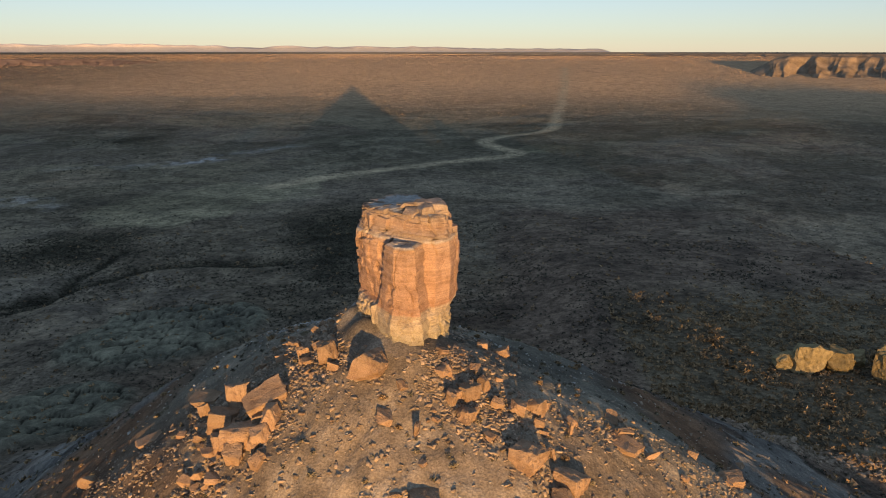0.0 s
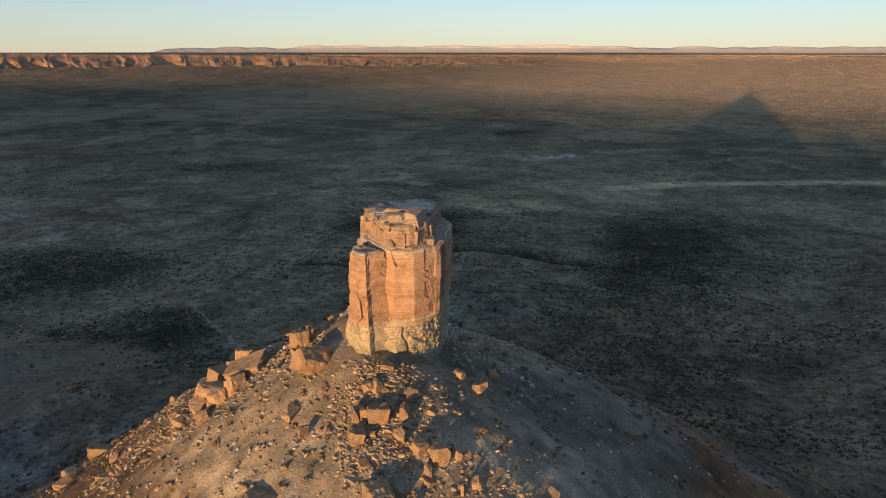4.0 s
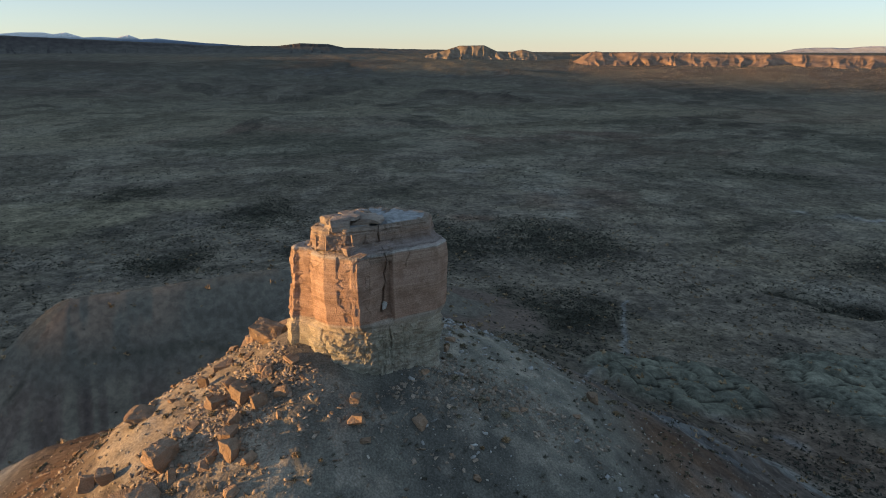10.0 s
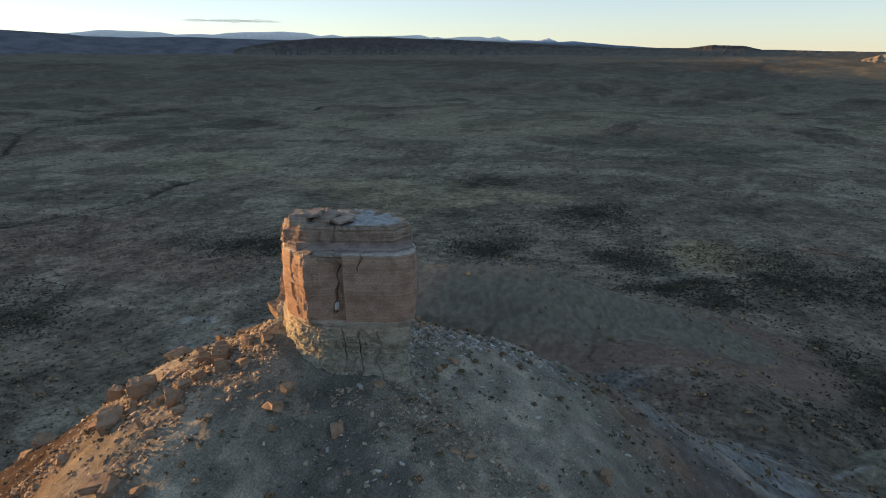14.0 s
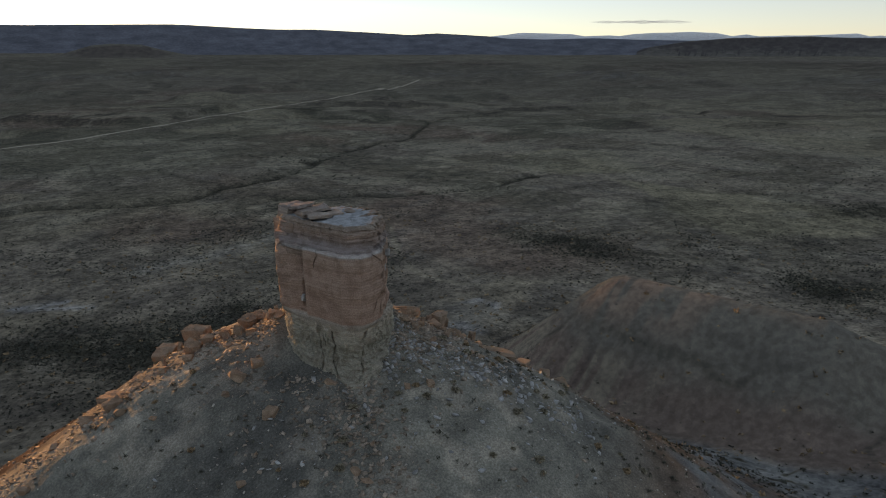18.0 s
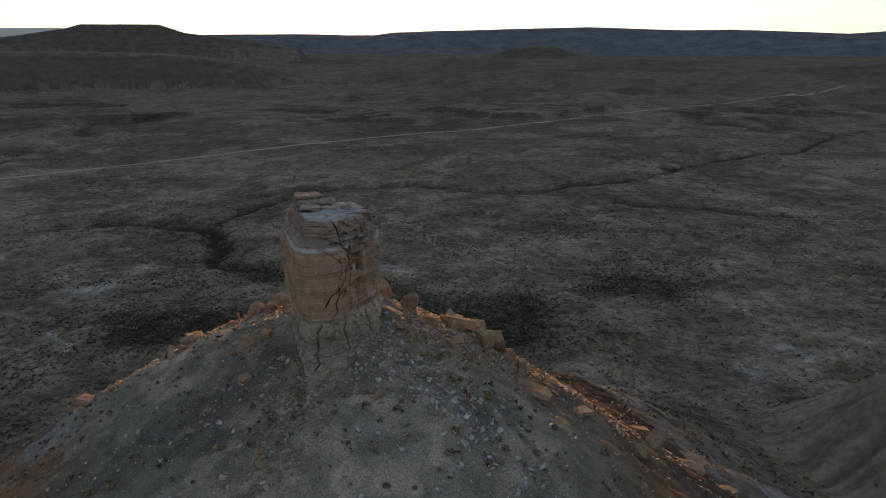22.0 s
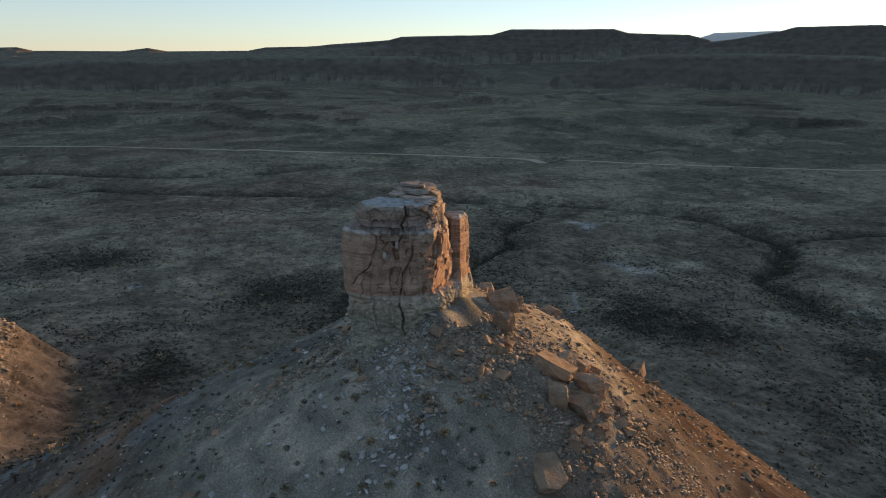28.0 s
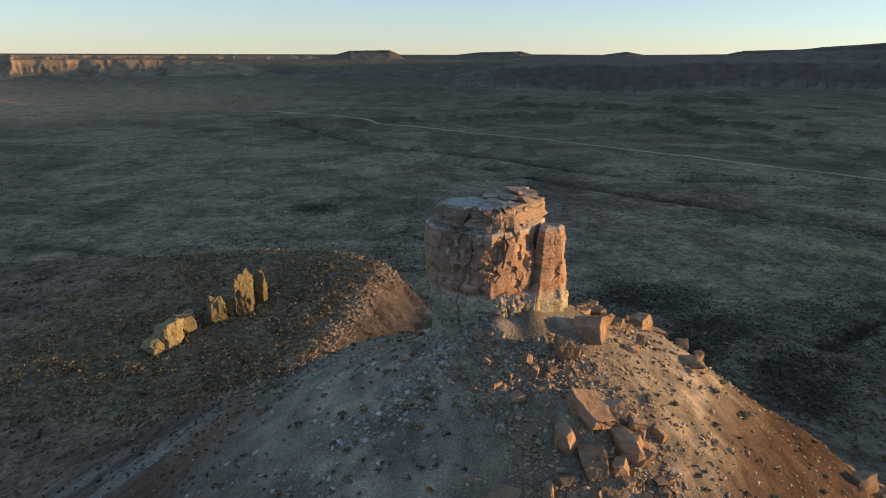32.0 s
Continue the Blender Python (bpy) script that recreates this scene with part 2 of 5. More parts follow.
def crest_line(x, y, line):
    """Distance from a sloping crest, the crest's height there, and the way along and round it."""
    gap, high, along = np.full(np.shape(x), 1e9), np.zeros(np.shape(x)), np.zeros(np.shape(x))
    run = 0.0
    for (x0, y0, h0), (x1, y1, h1) in zip(line, line[1:]):
        dx, dy = x1 - x0, y1 - y0
        size = math.hypot(dx, dy)
        s = np.clip(((x - x0) * dx + (y - y0) * dy) / size ** 2, 0, 1)
        g = np.hypot(x - x0 - s * dx, y - y0 - s * dy)
        near = g < gap
        turn = np.arctan2(y - y0 - s * dy, x - x0 - s * dx)
        gap, high, along = np.where(near, g, gap), np.where(near, h0 + s * (h1 - h0), high), np.where(near, run + s * size + 30 * turn, along)
        run += size
    return gap, high, along


FAR_SCARPS = [([(-2037, -559), (-2080, -473), (-2150, -306), (-1994, 38), (-1743, 345), (-1612, 438)], 11), ([(-1407, 603), (-1695, 870), (-1714, 1009)], 7), ([(-2390, 456), (-2471, 613), (-2343, 785)], 12), ([(-2212, -1642), (-2316, -1434)], 10), ([(-2424, -1113), (-2164, -815)], 9), ([(-775, -2259), (-921, -2348), (-1007, -2125)], 16), ([(-680, -1914), (-828, -1971), (-872, -1856)], 9), ([(-1844, -878), (-1720, -560)], 6), ([(1180, -1500), (1500, -1250), (1750, -800)], 10)]
SCARP = [(74, 148), (87, 141), (100, 137), (123, 135), (152, 131), (190, 130)]


def bench_mask(x, y):
    """The stony bench north-east of the hill: 1 on its top, falling to 0 down its gullied edge."""
    edge = np.interp(x, (60, 80, 100, 123, 152, 192, 205, 215), (160, 145, 138, 136, 132, 131, 160, 200))
    rill = 8 * (ridged(x / 8 + 0.5 * fbm(x / 20, y / 20, 221, 2), y / 70, 223, 2) - 0.6)
    gap = y - edge
    return smooth(-26, 0, gap + rill * smooth(2, -8, gap)) * smooth(20, 70, x) * smooth(238, 212, x) * smooth(560, 200, y)


SIDE = [(-150, -23, 43), (-167, 41, 45), (-185, 64, 34), (-190, 100, 26)]


def mud_domes(x, y):
    """Where the bare mudstone domes north-west of the hill lie, 0..1."""
    ragged = 0.4 * (fbm(x / 22, y / 22, 33, 2) - 0.5)
    near = smooth(1.05, 0.8, np.hypot((x + 121) / 27, (y - 172) / 30) + ragged)
    return np.maximum(near, smooth(1.05, 0.85, np.hypot((x + 116) / 42, (y - 252) / 40) + ragged))



# how far the hill stands above or below an even cone, by bearing, at 25, 45 and 72 m from its peak
HILL_TURN = (-180, -160, -125, -105, -88, -72, -55, -35, -10, 10, 25, 45, 72, 96, 120, 145, 165, 180)
HILL_NEAR = (-1.2, -0.9, -0.9, -0.3, 1.5, 2.2, 2.3, 2.0, 1.2, -0.5, -0.8, 0, 0, 0.2, 1.0, 1.9, 0, -1.2)
HILL_HALF = (-3.6, -3.6, -0.8, -1.2, 0.0, 2.4, 2.0, 1.5, 0.3, -3.4, -1.8, -1.0, -1.2, -1.3, 0, 1.8, -1.5, -3.6)
HILL_FOOT = (-6, -9.5, 2.0, -6, -13, -13, -5, -1, -8.5, -5.0, -2, 0, -4.0, -2.2, -2.0, -0.8, -4, -6)


def terrain(x, y):
    x, y = np.asarray(x, float), np.asarray(y, float)
    r = hill_radius(x, y)
    wx = x + 30 * (fbm(x / 120, y / 120, 3, 2) - 0.5)
    wy = y + 30 * (fbm(x / 120, y / 120, 7, 2) - 0.5)
    plain = 1 + 16 * (fbm(wx / 700, wy / 700, 11, 3) - 0.5) + 3.0 * (fbm(wx / 90, wy / 90, 21, 3) - 0.5)
    plain = plain + 24 * np.exp(-(np.hypot(x - 5, y - 115) / 185) ** 2) - 8 * smooth(250, 900, r)
    # low swells beside the hill
    plain = plain + 14 * np.exp(-(((x + 165) / 60) ** 2 + ((y - 75) / 50) ** 2))
    bench = bench_mask(x, y)
    plain = plain + (24.5 - plain) * 0.96 * bench + 1.2 * bench * (fbm(wx / 40, wy / 40, 23, 3) - 0.5)
    # rolling scarps farther off
    reach = np.hypot(x - OX, y - OY)
    plain = plain + 10 * (ridged(wx / 520 + 3, wy / 380, 81, 4) - 0.55) * smooth(650, 1400, reach)
    steps = 7 * fbm(wx / 900 + 3, wy / 700, 83, 5)
    plain = plain + 13 * (np.floor(steps) + smooth(0.72, 1.0, steps - np.floor(steps)) - 3) * smooth(750, 1500, reach) * smooth(900, 100, y)
    plain = plain + 11 * np.exp(-(((x + 118) / 55) ** 2 + ((y - 120) / 45) ** 2)) + 7 * np.exp(-(((x + 260) / 90) ** 2 + ((y - 90) / 90) ** 2)) + 9 * np.exp(-(((x - 210) / 80) ** 2 + ((y - 140) / 70) ** 2))
    for line, high in FAR_SCARPS:
        plain = plain + high * (0.6 + 0.8 * fbm(x / 60, y / 60, 87, 3)) * np.exp(-(line_gap(wx, wy, line, 250) / 60) ** 2)
    # mudstone domes to the north-west
    dome = mud_domes(x, y)
    pick, gap = cells(wx / 11, wy / 9, 4096, 31)
    plain = plain + dome * (4.6 * np.sqrt(np.clip(gap, 0, 0.45)) * (0.4 + 0.6 * pick) + 0.5)
    # washes
    vx, vy = x + 26 * (fbm(x / 48, y / 48, 203, 3) - 0.5), y + 26 * (fbm(x / 48, y / 48, 207, 3) - 0.5)
    for line, wide in WASHES:
        plain = plain - 0.45 * wide * np.exp(-(line_gap(vx, vy, line, 30) / wide) ** 2)
    # the side hill: a short crest that falls away westward
    gap2, crest, along = crest_line(x, y, SIDE)
    gul2 = ridged(along / 24 + 0.3 * fbm(x / 40, y / 40, 43, 2), gap2 / 160, 41, 2)
    rill2 = ridged(along / 4.2 + 0.5 * fbm(x / 18, y / 18, 45, 2), gap2 / 90, 47, 2)
    side = crest - 0.92 * (np.sqrt(gap2 ** 2 + 50) - 7.1) - 2.6 * (1 - gul2) * smooth(6, 24, gap2)
    side = side - 2.0 * (1 - rill2) * smooth(14, 28, gap2) * (0.35 + 0.65 * smooth(25, -5, y))
    # the hill itself
    az = np.arctan2(y - HY, x - HX)
    gul = ridged(az * 6.5 + 0.4 * fbm(x / 25, y / 25, 5, 2), r / 90, 51, 3)
    cone = 91.0 - 0.585 * (np.sqrt(r ** 2 + 64) - 8) - 2.6 * (1 - gul) * smooth(35, 90, r) - 0.8 * (1 - ridged(az * 30 + fbm(x / 8, y / 8, 55, 2), r / 40, 57, 2)) * smooth(34, 60, r)
    south = np.clip(-(y - HY) / np.maximum(r, 1.0), 0, 1)
    cone = cone - 3.2 * smooth(18, 42, r) * smooth(0.15, 0.8, south)
    turn = np.degrees(az)
    near, half, foot = (np.interp(turn, HILL_TURN, k) for k in (HILL_NEAR, HILL_HALF, HILL_FOOT))
    cone = cone + near * smooth(9, 25, r) + (half - near) * smooth(25, 45, r) + (foot - half) * smooth(45, 72, r)
    for px, py, high, wide in ((-3.5, 62.5, 1.3, 4.5), (-7.2, 79.0, -1.1, 3.0), (-8.6, 77.2, -0.7, 2.2), (0.9, 71.8, -1.3, 3.2), (-10.5, 71.5, 2.1, 2.6), (-8.8, 67.0, 1.5, 2.2)):
        cone = cone + high * np.exp(-((x - px) ** 2 + (y - py) ** 2) / wide ** 2)
    cone = cone - 2.6 * np.exp(-(((x - 8) / 13) ** 2 + ((y - 80) / 11) ** 2))
    cone = cone + 0.9 * (fbm(x / 9, y / 9, 61, 3) - 0.5) * smooth(6, 14, r) + 0.6 * (fbm(x / 2.0, y / 2.0, 71, 3) - 0.5) * smooth(5, 12, r)
    soft = 3.5
    top = np.maximum(np.maximum(cone, side), plain)
    z = top + soft * np.log(np.exp((cone - top) / soft) + np.exp((side - top) / soft) + np.exp((plain - top) / soft))
    z = z - soft * 0.05
    # distance, drawn together so that the horizon lies at eye height
    d = np.hypot(x - OX, y - OY)
    far = d + 1.4e-6 * np.clip(d - 1500, 0, None) ** 3
    return np.where(d > 1500, OZ - (OZ - z) * d / far, z)


# ---- materials ----


def nodes_of(name):
    m = bpy.data.materials.new(name)
    m.use_nodes = True
    return m, m.node_tree.nodes, m.node_tree.links, m.node_tree.nodes["Principled BSDF"]


def tex(n, l, kind, scale, coord, detail=4.0, stretch=None):
    t = n.new("ShaderNodeTex" + kind)
    t.inputs["Scale"].default_value = scale
    if kind == "Noise":
        t.inputs["Detail"].default_value = detail
    if stretch:
        mp = n.new("ShaderNodeMapping")
        mp.inputs["Scale"].default_value = stretch
        l.new(coord, mp.inputs[0])
        coord = mp.outputs[0]
    l.new(coord, t.inputs["Vector"])
    return t


def ramp(n, l, value, stops):
    r = n.new("ShaderNodeValToRGB")
    e = r.color_ramp.elements
    while len(e) < len(stops):
        e.new(0.5)
    for k, (p, c) in enumerate(stops):
        e[k].position, e[k].color = p, (*c, 1) if len(c) == 3 else c
    l.new(value, r.inputs[0])
    return r


def mix(n, l, a, b, fac, mode="MIX"):
    m = n.new("ShaderNodeMix")
    m.data_type, m.blend_type = "RGBA", mode
    for sock, v in ((0, fac), (6, a), (7, b)):
        if isinstance(v, (int, float)):
            m.inputs[sock].default_value = v
        elif isinstance(v, tuple):
            m.inputs[sock].default_value = (*v, 1)
        else:
            l.new(v, m.inputs[sock])
    return m.outputs[2]


def bump(n, l, height, strength, distance, normal=None):
    b = n.new("ShaderNodeBump")
    b.inputs["Strength"].default_value, b.inputs["Distance"].default_value = strength, distance
    l.new(height, b.inputs["Height"])
    if normal:
        l.new(normal, b.inputs["Normal"])
    return b.outputs[0]


def ground_material():
    m, n, l, p = nodes_of("ground")
    co = n.new("ShaderNodeTexCoord").outputs["Object"]
    at = n.new("ShaderNodeAttribute")
    at.attribute_name = "soil"
    big = tex(n, l, "Noise", 0.035, co, 12)
    big.inputs["Roughness"].default_value = 0.68
    mid = tex(n, l, "Noise", 0.45, co, 8)
    fine = tex(n, l, "Noise", 5.0, co, 6)
    peb = tex(n, l, "Voronoi", 2.6, co)
    grit = tex(n, l, "Voronoi", 9.0, co)
    tuft = tex(n, l, "Voronoi", 0.62, co)
    c1 = ramp(n, l, big.outputs[0], [(0.38, (0.64, 0.64, 0.66)), (0.62, (1.34, 1.31, 1.26))])
    c2 = ramp(n, l, mid.outputs[0], [(0.38, (0.5, 0.5, 0.5)), (0.62, (1.42, 1.4, 1.36))])
    c3 = ramp(n, l, fine.outputs[0], [(0.38, (0.5, 0.5, 0.5)), (0.66, (1.5, 1.5, 1.5))])
    speck = tex(n, l, "Noise", 0.16, co, 11)
    speck.inputs["Roughness"].default_value = 0.78
    c6 = ramp(n, l, speck.outputs[0], [(0.36, (0.45, 0.45, 0.45)), (0.5, (1.0, 1.0, 1.0)), (0.66, (1.6, 1.58, 1.53))])
    c4 = ramp(n, l, peb.outputs["Distance"], [(0.1, (1.35, 1.32, 1.28)), (0.45, (0.8, 0.8, 0.8))])
    c5 = ramp(n, l, tuft.outputs["Distance"], [(0.24, (0.30, 0.31, 0.28)), (0.38, (1.16, 1.16, 1.16))])
    calm = n.new("ShaderNodeAttribute")
    calm.attribute_name = "near_plain"
    c = mix(n, l, at.outputs[0], mix(n, l, (1.0, 1.0, 1.0), c1.outputs[0], calm.outputs["Fac"]), 1.0, "MULTIPLY")
    wide_ = n.new("ShaderNodeAttribute")
    wide_.attribute_name = "open_plain"
    c = mix(n, l, c, mix(n, l, (1.0, 1.0, 1.0), c6.outputs[0], wide_.outputs["Fac"]), 1.0, "MULTIPLY")
    c = mix(n, l, c, c2.outputs[0], 0.35, "MULTIPLY")
    c = mix(n, l, c, c3.outputs[0], 0.5, "MULTIPLY")
    c = mix(n, l, c, c4.outputs[0], 0.3, "MULTIPLY")
    c = mix(n, l, c, mix(n, l, (1.0, 1.0, 1.0), c5.outputs[0], at.outputs["Alpha"]), 1.0, "MULTIPLY")
    l.new(c, p.inputs["Base Color"])
    p.inputs["Roughness"].default_value = 0.97
    p.inputs["Specular IOR Level"].default_value = 0.0
    b = bump(n, l, mid.outputs[0], 0.5, 0.3)
    far = n.new("ShaderNodeMath")
    far.operation = "MULTIPLY"
    l.new(tuft.outputs["Distance"], far.inputs[0])
    lump = n.new("ShaderNodeAttribute")
    lump.attribute_name = "lump"
    l.new(lump.outputs["Fac"], far.inputs[1])
    b = bump(n, l, far.outputs[0], 1.0, -3.2, b)
    b = bump(n, l, fine.outputs[0], 0.7, 0.09, b)
    b = bump(n, l, peb.outputs["Distance"], 0.5, -0.07, b)
    b = bump(n, l, grit.outputs["Distance"], 0.5, -0.03, b)
    l.new(b, p.inputs["Normal"])
    return m


def rock_material(name, stops, z0, z1, beds=1.0):
    """Sandstone whose colour follows its beds from z0 to z1 (object z)."""
    m, n, l, p = nodes_of(name)
    co = n.new("ShaderNodeTexCoord").outputs["Object"]
    sep = n.new("ShaderNodeSeparateXYZ")
    l.new(co, sep.inputs[0])
    warp = tex(n, l, "Noise", 0.5, co, 3)
    add = n.new("ShaderNodeMath")
    add.operation = "MULTIPLY_ADD"
    l.new(warp.outputs[0], add.inputs[0])
    add.inputs[1].default_value = 0.3
    l.new(sep.outputs[2], add.inputs[2])
    rng = n.new("ShaderNodeMapRange")
    rng.inputs["From Min"].default_value, rng.inputs["From Max"].default_value = z0 + 0.15, z1 + 0.15
    l.new(add.outputs[0], rng.inputs["Value"])
    base = ramp(n, l, rng.outputs[0], stops)
    bands = tex(n, l, "Noise", 1.0, co, 4, (0.02, 0.02, 2.0))
    thin = tex(n, l, "Noise", 1.0, co, 3, (0.08, 0.08, 9.0))
    blot = tex(n, l, "Noise", 0.9, co, 7)
    fine = tex(n, l, "Noise", 9.0, co, 6)
    c = mix(n, l, base.outputs[0], ramp(n, l, bands.outputs[0], [(0.42, (0.87, 0.85, 0.83)), (0.5, (1, 1, 1)), (0.58, (1.08, 1.08, 1.08))]).outputs[0], 0.8 * beds, "MULTIPLY")
    c = mix(n, l, c, ramp(n, l, thin.outputs[0], [(0.42, (0.80, 0.78, 0.76)), (0.49, (1, 1, 1)), (0.58, (1.07, 1.07, 1.07))]).outputs[0], 0.8 * beds, "MULTIPLY")
    c = mix(n, l, c, ramp(n, l, blot.outputs[0], [(0.36, (0.72, 0.68, 0.66)), (0.55, (1.06, 1.06, 1.06))]).outputs[0], 0.75, "MULTIPLY")
    c = mix(n, l, c, ramp(n, l, fine.outputs[0], [(0.32, (0.66, 0.66, 0.66)), (0.66, (1.22, 1.22, 1.22))]).outputs[0], 0.6, "MULTIPLY")
    oi = n.new("ShaderNodeObjectInfo")
    c = mix(n, l, c, ramp(n, l, oi.outputs["Random"], [(0.0, (0.8, 0.8, 0.8)), (1.0, (1.15, 1.12, 1.1))]).outputs[0], 1.0, "MULTIPLY")
    l.new(c, p.inputs["Base Color"])
    p.inputs["Roughness"].default_value = 0.92
    p.inputs["Specular IOR Level"].default_value = 0.0
    b = bump(n, l, thin.outputs[0], 0.8 * beds, 0.12)
    b = bump(n, l, blot.outputs[0], 0.5, 0.25, b)
    b = bump(n, l, fine.outputs[0], 1.0, 0.14, b)
    l.new(b, p.inputs["Normal"])
    return m


def plain_material(name, colour, var=0.4, scale=2.0, rough=0.9):
    m, n, l, p = nodes_of(name)
    co = n.new("ShaderNodeTexCoord").outputs["Object"]
    a, b2 = tex(n, l, "Noise", scale, co, 5), tex(n, l, "Noise", scale * 7, co, 3)
    c = mix(n, l, colour, ramp(n, l, a.outputs[0], [(0.3, (1 - var,) * 3), (0.7, (1 + var,) * 3)]).outputs[0], 1.0, "MULTIPLY")
    c = mix(n, l, c, ramp(n, l, b2.outputs[0], [(0.3, (1 - var * 0.6,) * 3), (0.7, (1 + var * 0.6,) * 3)]).outputs[0], 1.0, "MULTIPLY")
    ge = n.new("ShaderNodeNewGeometry")
    c = mix(n, l, c, ramp(n, l, ge.outputs["Random Per Island"], [(0.0, (1 - var,) * 3), (1.0, (1 + var,) * 3)]).outputs[0], 1.0, "MULTIPLY")
    l.new(c, p.inputs["Base Color"])
    p.inputs["Roughness"].default_value = rough
    p.inputs["Specular IOR Level"].default_value = 0.0
    l.new(bump(n, l, b2.outputs[0], 0.5, 0.1), p.inputs["Normal"])
    return m


M_GROUND = ground_material()
M_PILLAR = rock_material("sandstone_beds", [(0, (0.265, 0.253, 0.214)), (0.2, (0.301, 0.287, 0.24)), (0.32, (0.273, 0.259, 0.21)), (0.4, (0.337, 0.302, 0.24)), (0.455, (0.335, 0.295, 0.252)), (0.465, (0.301, 0.202, 0.154)), (0.52, (0.319, 0.225, 0.175)), (0.58, (0.292, 0.202, 0.154)), (0.64, (0.327, 0.235, 0.186)), (0.72, (0.31, 0.22, 0.171)), (0.79, (0.327, 0.244, 0.192)), (0.8, (0.371, 0.357, 0.341)), (0.815, (0.292, 0.253, 0.24)), (0.88, (0.319, 0.235, 0.186)), (0.93, (0.319, 0.268, 0.224)), (1, (0.301, 0.277, 0.266))], 84.0, 105.0, 0.65)
M_CAP = plain_material("grey_cap_rock", (0.27, 0.275, 0.28), 0.25, 1.5)
M_BOULDER = rock_material("boulder_sandstone", [(0.0, (0.243, 0.173, 0.125)), (0.5, (0.29, 0.21, 0.15)), (1.0, (0.262, 0.208, 0.16))], -2.0, 2.0, 0.35)
M_RUBBLE = plain_material("rubble_stone", (0.235, 0.19, 0.15), 0.35, 1.0)
M_PALE = plain_material("pale_chips", (0.30, 0.27, 0.23), 0.35, 1.0)
M_WHITE = plain_material("pale_debris", (0.29, 0.285, 0.275), 0.3, 1.0)
M_CHALK = plain_material("chalky_crust", (0.36, 0.345, 0.325), 0.3, 1.5)
M_YELLOW = plain_material("yellow_sandstone", (0.175, 0.150, 0.092), 0.35, 0.8)
M_MESA = plain_material("mesa_rock", (0.215, 0.145, 0.105), 0.3, 0.03)
# distance haze is put into this range's blue-grey rock colours
M_HAZE = rock_material("hazy_snow_range", [(0.0, (0.20, 0.23, 0.30)), (0.5, (0.25, 0.28, 0.35)), (0.72, (0.46, 0.46, 0.50)), (1.0, (0.58, 0.57, 0.58))], 110.0, 165.0)
# blue of the lower slopes stands for haze, put into the colour
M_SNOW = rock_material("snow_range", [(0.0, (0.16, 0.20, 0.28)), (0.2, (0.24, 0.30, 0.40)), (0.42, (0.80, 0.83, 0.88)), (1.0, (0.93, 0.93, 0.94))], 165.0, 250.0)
M_BUFF = plain_material("buff_cliffs", (0.185, 0.147, 0.112), 0.3, 0.03)
def slope_material(name, flat, steep):
    """Paler grass on the flats; steep flanks darker, gully shade put into the colour."""
    m, n, l, p = nodes_of(name)
    co = n.new("ShaderNodeTexCoord").outputs["Object"]
    sep = n.new("ShaderNodeSeparateXYZ")
    l.new(n.new("ShaderNodeNewGeometry").outputs["Normal"], sep.inputs[0])
    a = tex(n, l, "Noise", 0.03, co, 8)
    beds = tex(n, l, "Noise", 1.0, co, 4, (0.0015, 0.0015, 0.09))
    c = ramp(n, l, sep.outputs[2], [(0.925, steep), (0.985, flat)]).outputs[0]
    c = mix(n, l, c, ramp(n, l, a.outputs[0], [(0.35, (0.84, 0.84, 0.85)), (0.65, (1.16, 1.16, 1.15))]).outputs[0], 1.0, "MULTIPLY")
    c = mix(n, l, c, ramp(n, l, beds.outputs[0], [(0.42, (0.72, 0.7, 0.7)), (0.58, (1.2, 1.2, 1.2))]).outputs[0], 0.15, "MULTIPLY")
    l.new(c, p.inputs["Base Color"])
    p.inputs["Roughness"].default_value, p.inputs["Specular IOR Level"].default_value = 1.0, 0.0
    return m


M_FOOT = slope_material("foothill_soil", (0.135, 0.124, 0.100), (0.090, 0.078, 0.069))
M_TABLE = slope_material("tableland_soil", (0.112, 0.104, 0.092), (0.072, 0.065, 0.063))
# bluish tint of the far ridge is aerial haze put into its colour
M_DARK = plain_material("hazy_ridge", (0.105, 0.108, 0.125), 0.25, 0.01)
M_SAGE = plain_material("sagebrush", (0.066, 0.066, 0.054), 0.4, 0.3)
M_SHRUB = plain_material("hill_shrub", (0.23, 0.20, 0.145), 0.4, 2.0)
M_TUFT = plain_material("hill_tuft", (0.10, 0.095, 0.075), 0.4, 2.0)
M_DRY = plain_material("dry_shrub", (0.25, 0.18, 0.11), 0.4, 2.0)
M_ROAD = plain_material("road_dirt", (0.29, 0.255, 0.20), 0.2, 0.1)

# ---- ground ----


def raw_mesh(name, verts, quads):
    me = bpy.data.meshes.new(name)
    verts, quads = np.asarray(verts, np.float32), np.asarray(quads, np.int32)
    k = quads.shape[1]
    me.vertices.add(len(verts))
    me.vertices.foreach_set("co", verts.ravel())
    me.loops.add(quads.size)
    me.loops.foreach_set("vertex_index", quads.ravel())
    me.polygons.add(len(quads))
    me.polygons.foreach_set("loop_start", np.arange(len(quads), dtype=np.int32) * k)
    me.update(calc_edges=True)
    me.validate()
    return me


def grid_quads(nu, nv, wrap):
    """Quads of a grid of nu rows by nv columns, whose columns may close on themselves."""
    cols = nv if wrap else nv - 1
    i, j = np.meshgrid(np.arange(nu - 1), np.arange(cols), indexing="ij")
    j2 = (j + 1) % nv
    return np.stack([i * nv + j, i * nv + j2, (i + 1) * nv + j2, (i + 1) * nv + j], -1).reshape(-1, 4)


def shade(me, smoothly=True):
    me.polygons.foreach_set("use_smooth", np.full(len(me.polygons), smoothly))


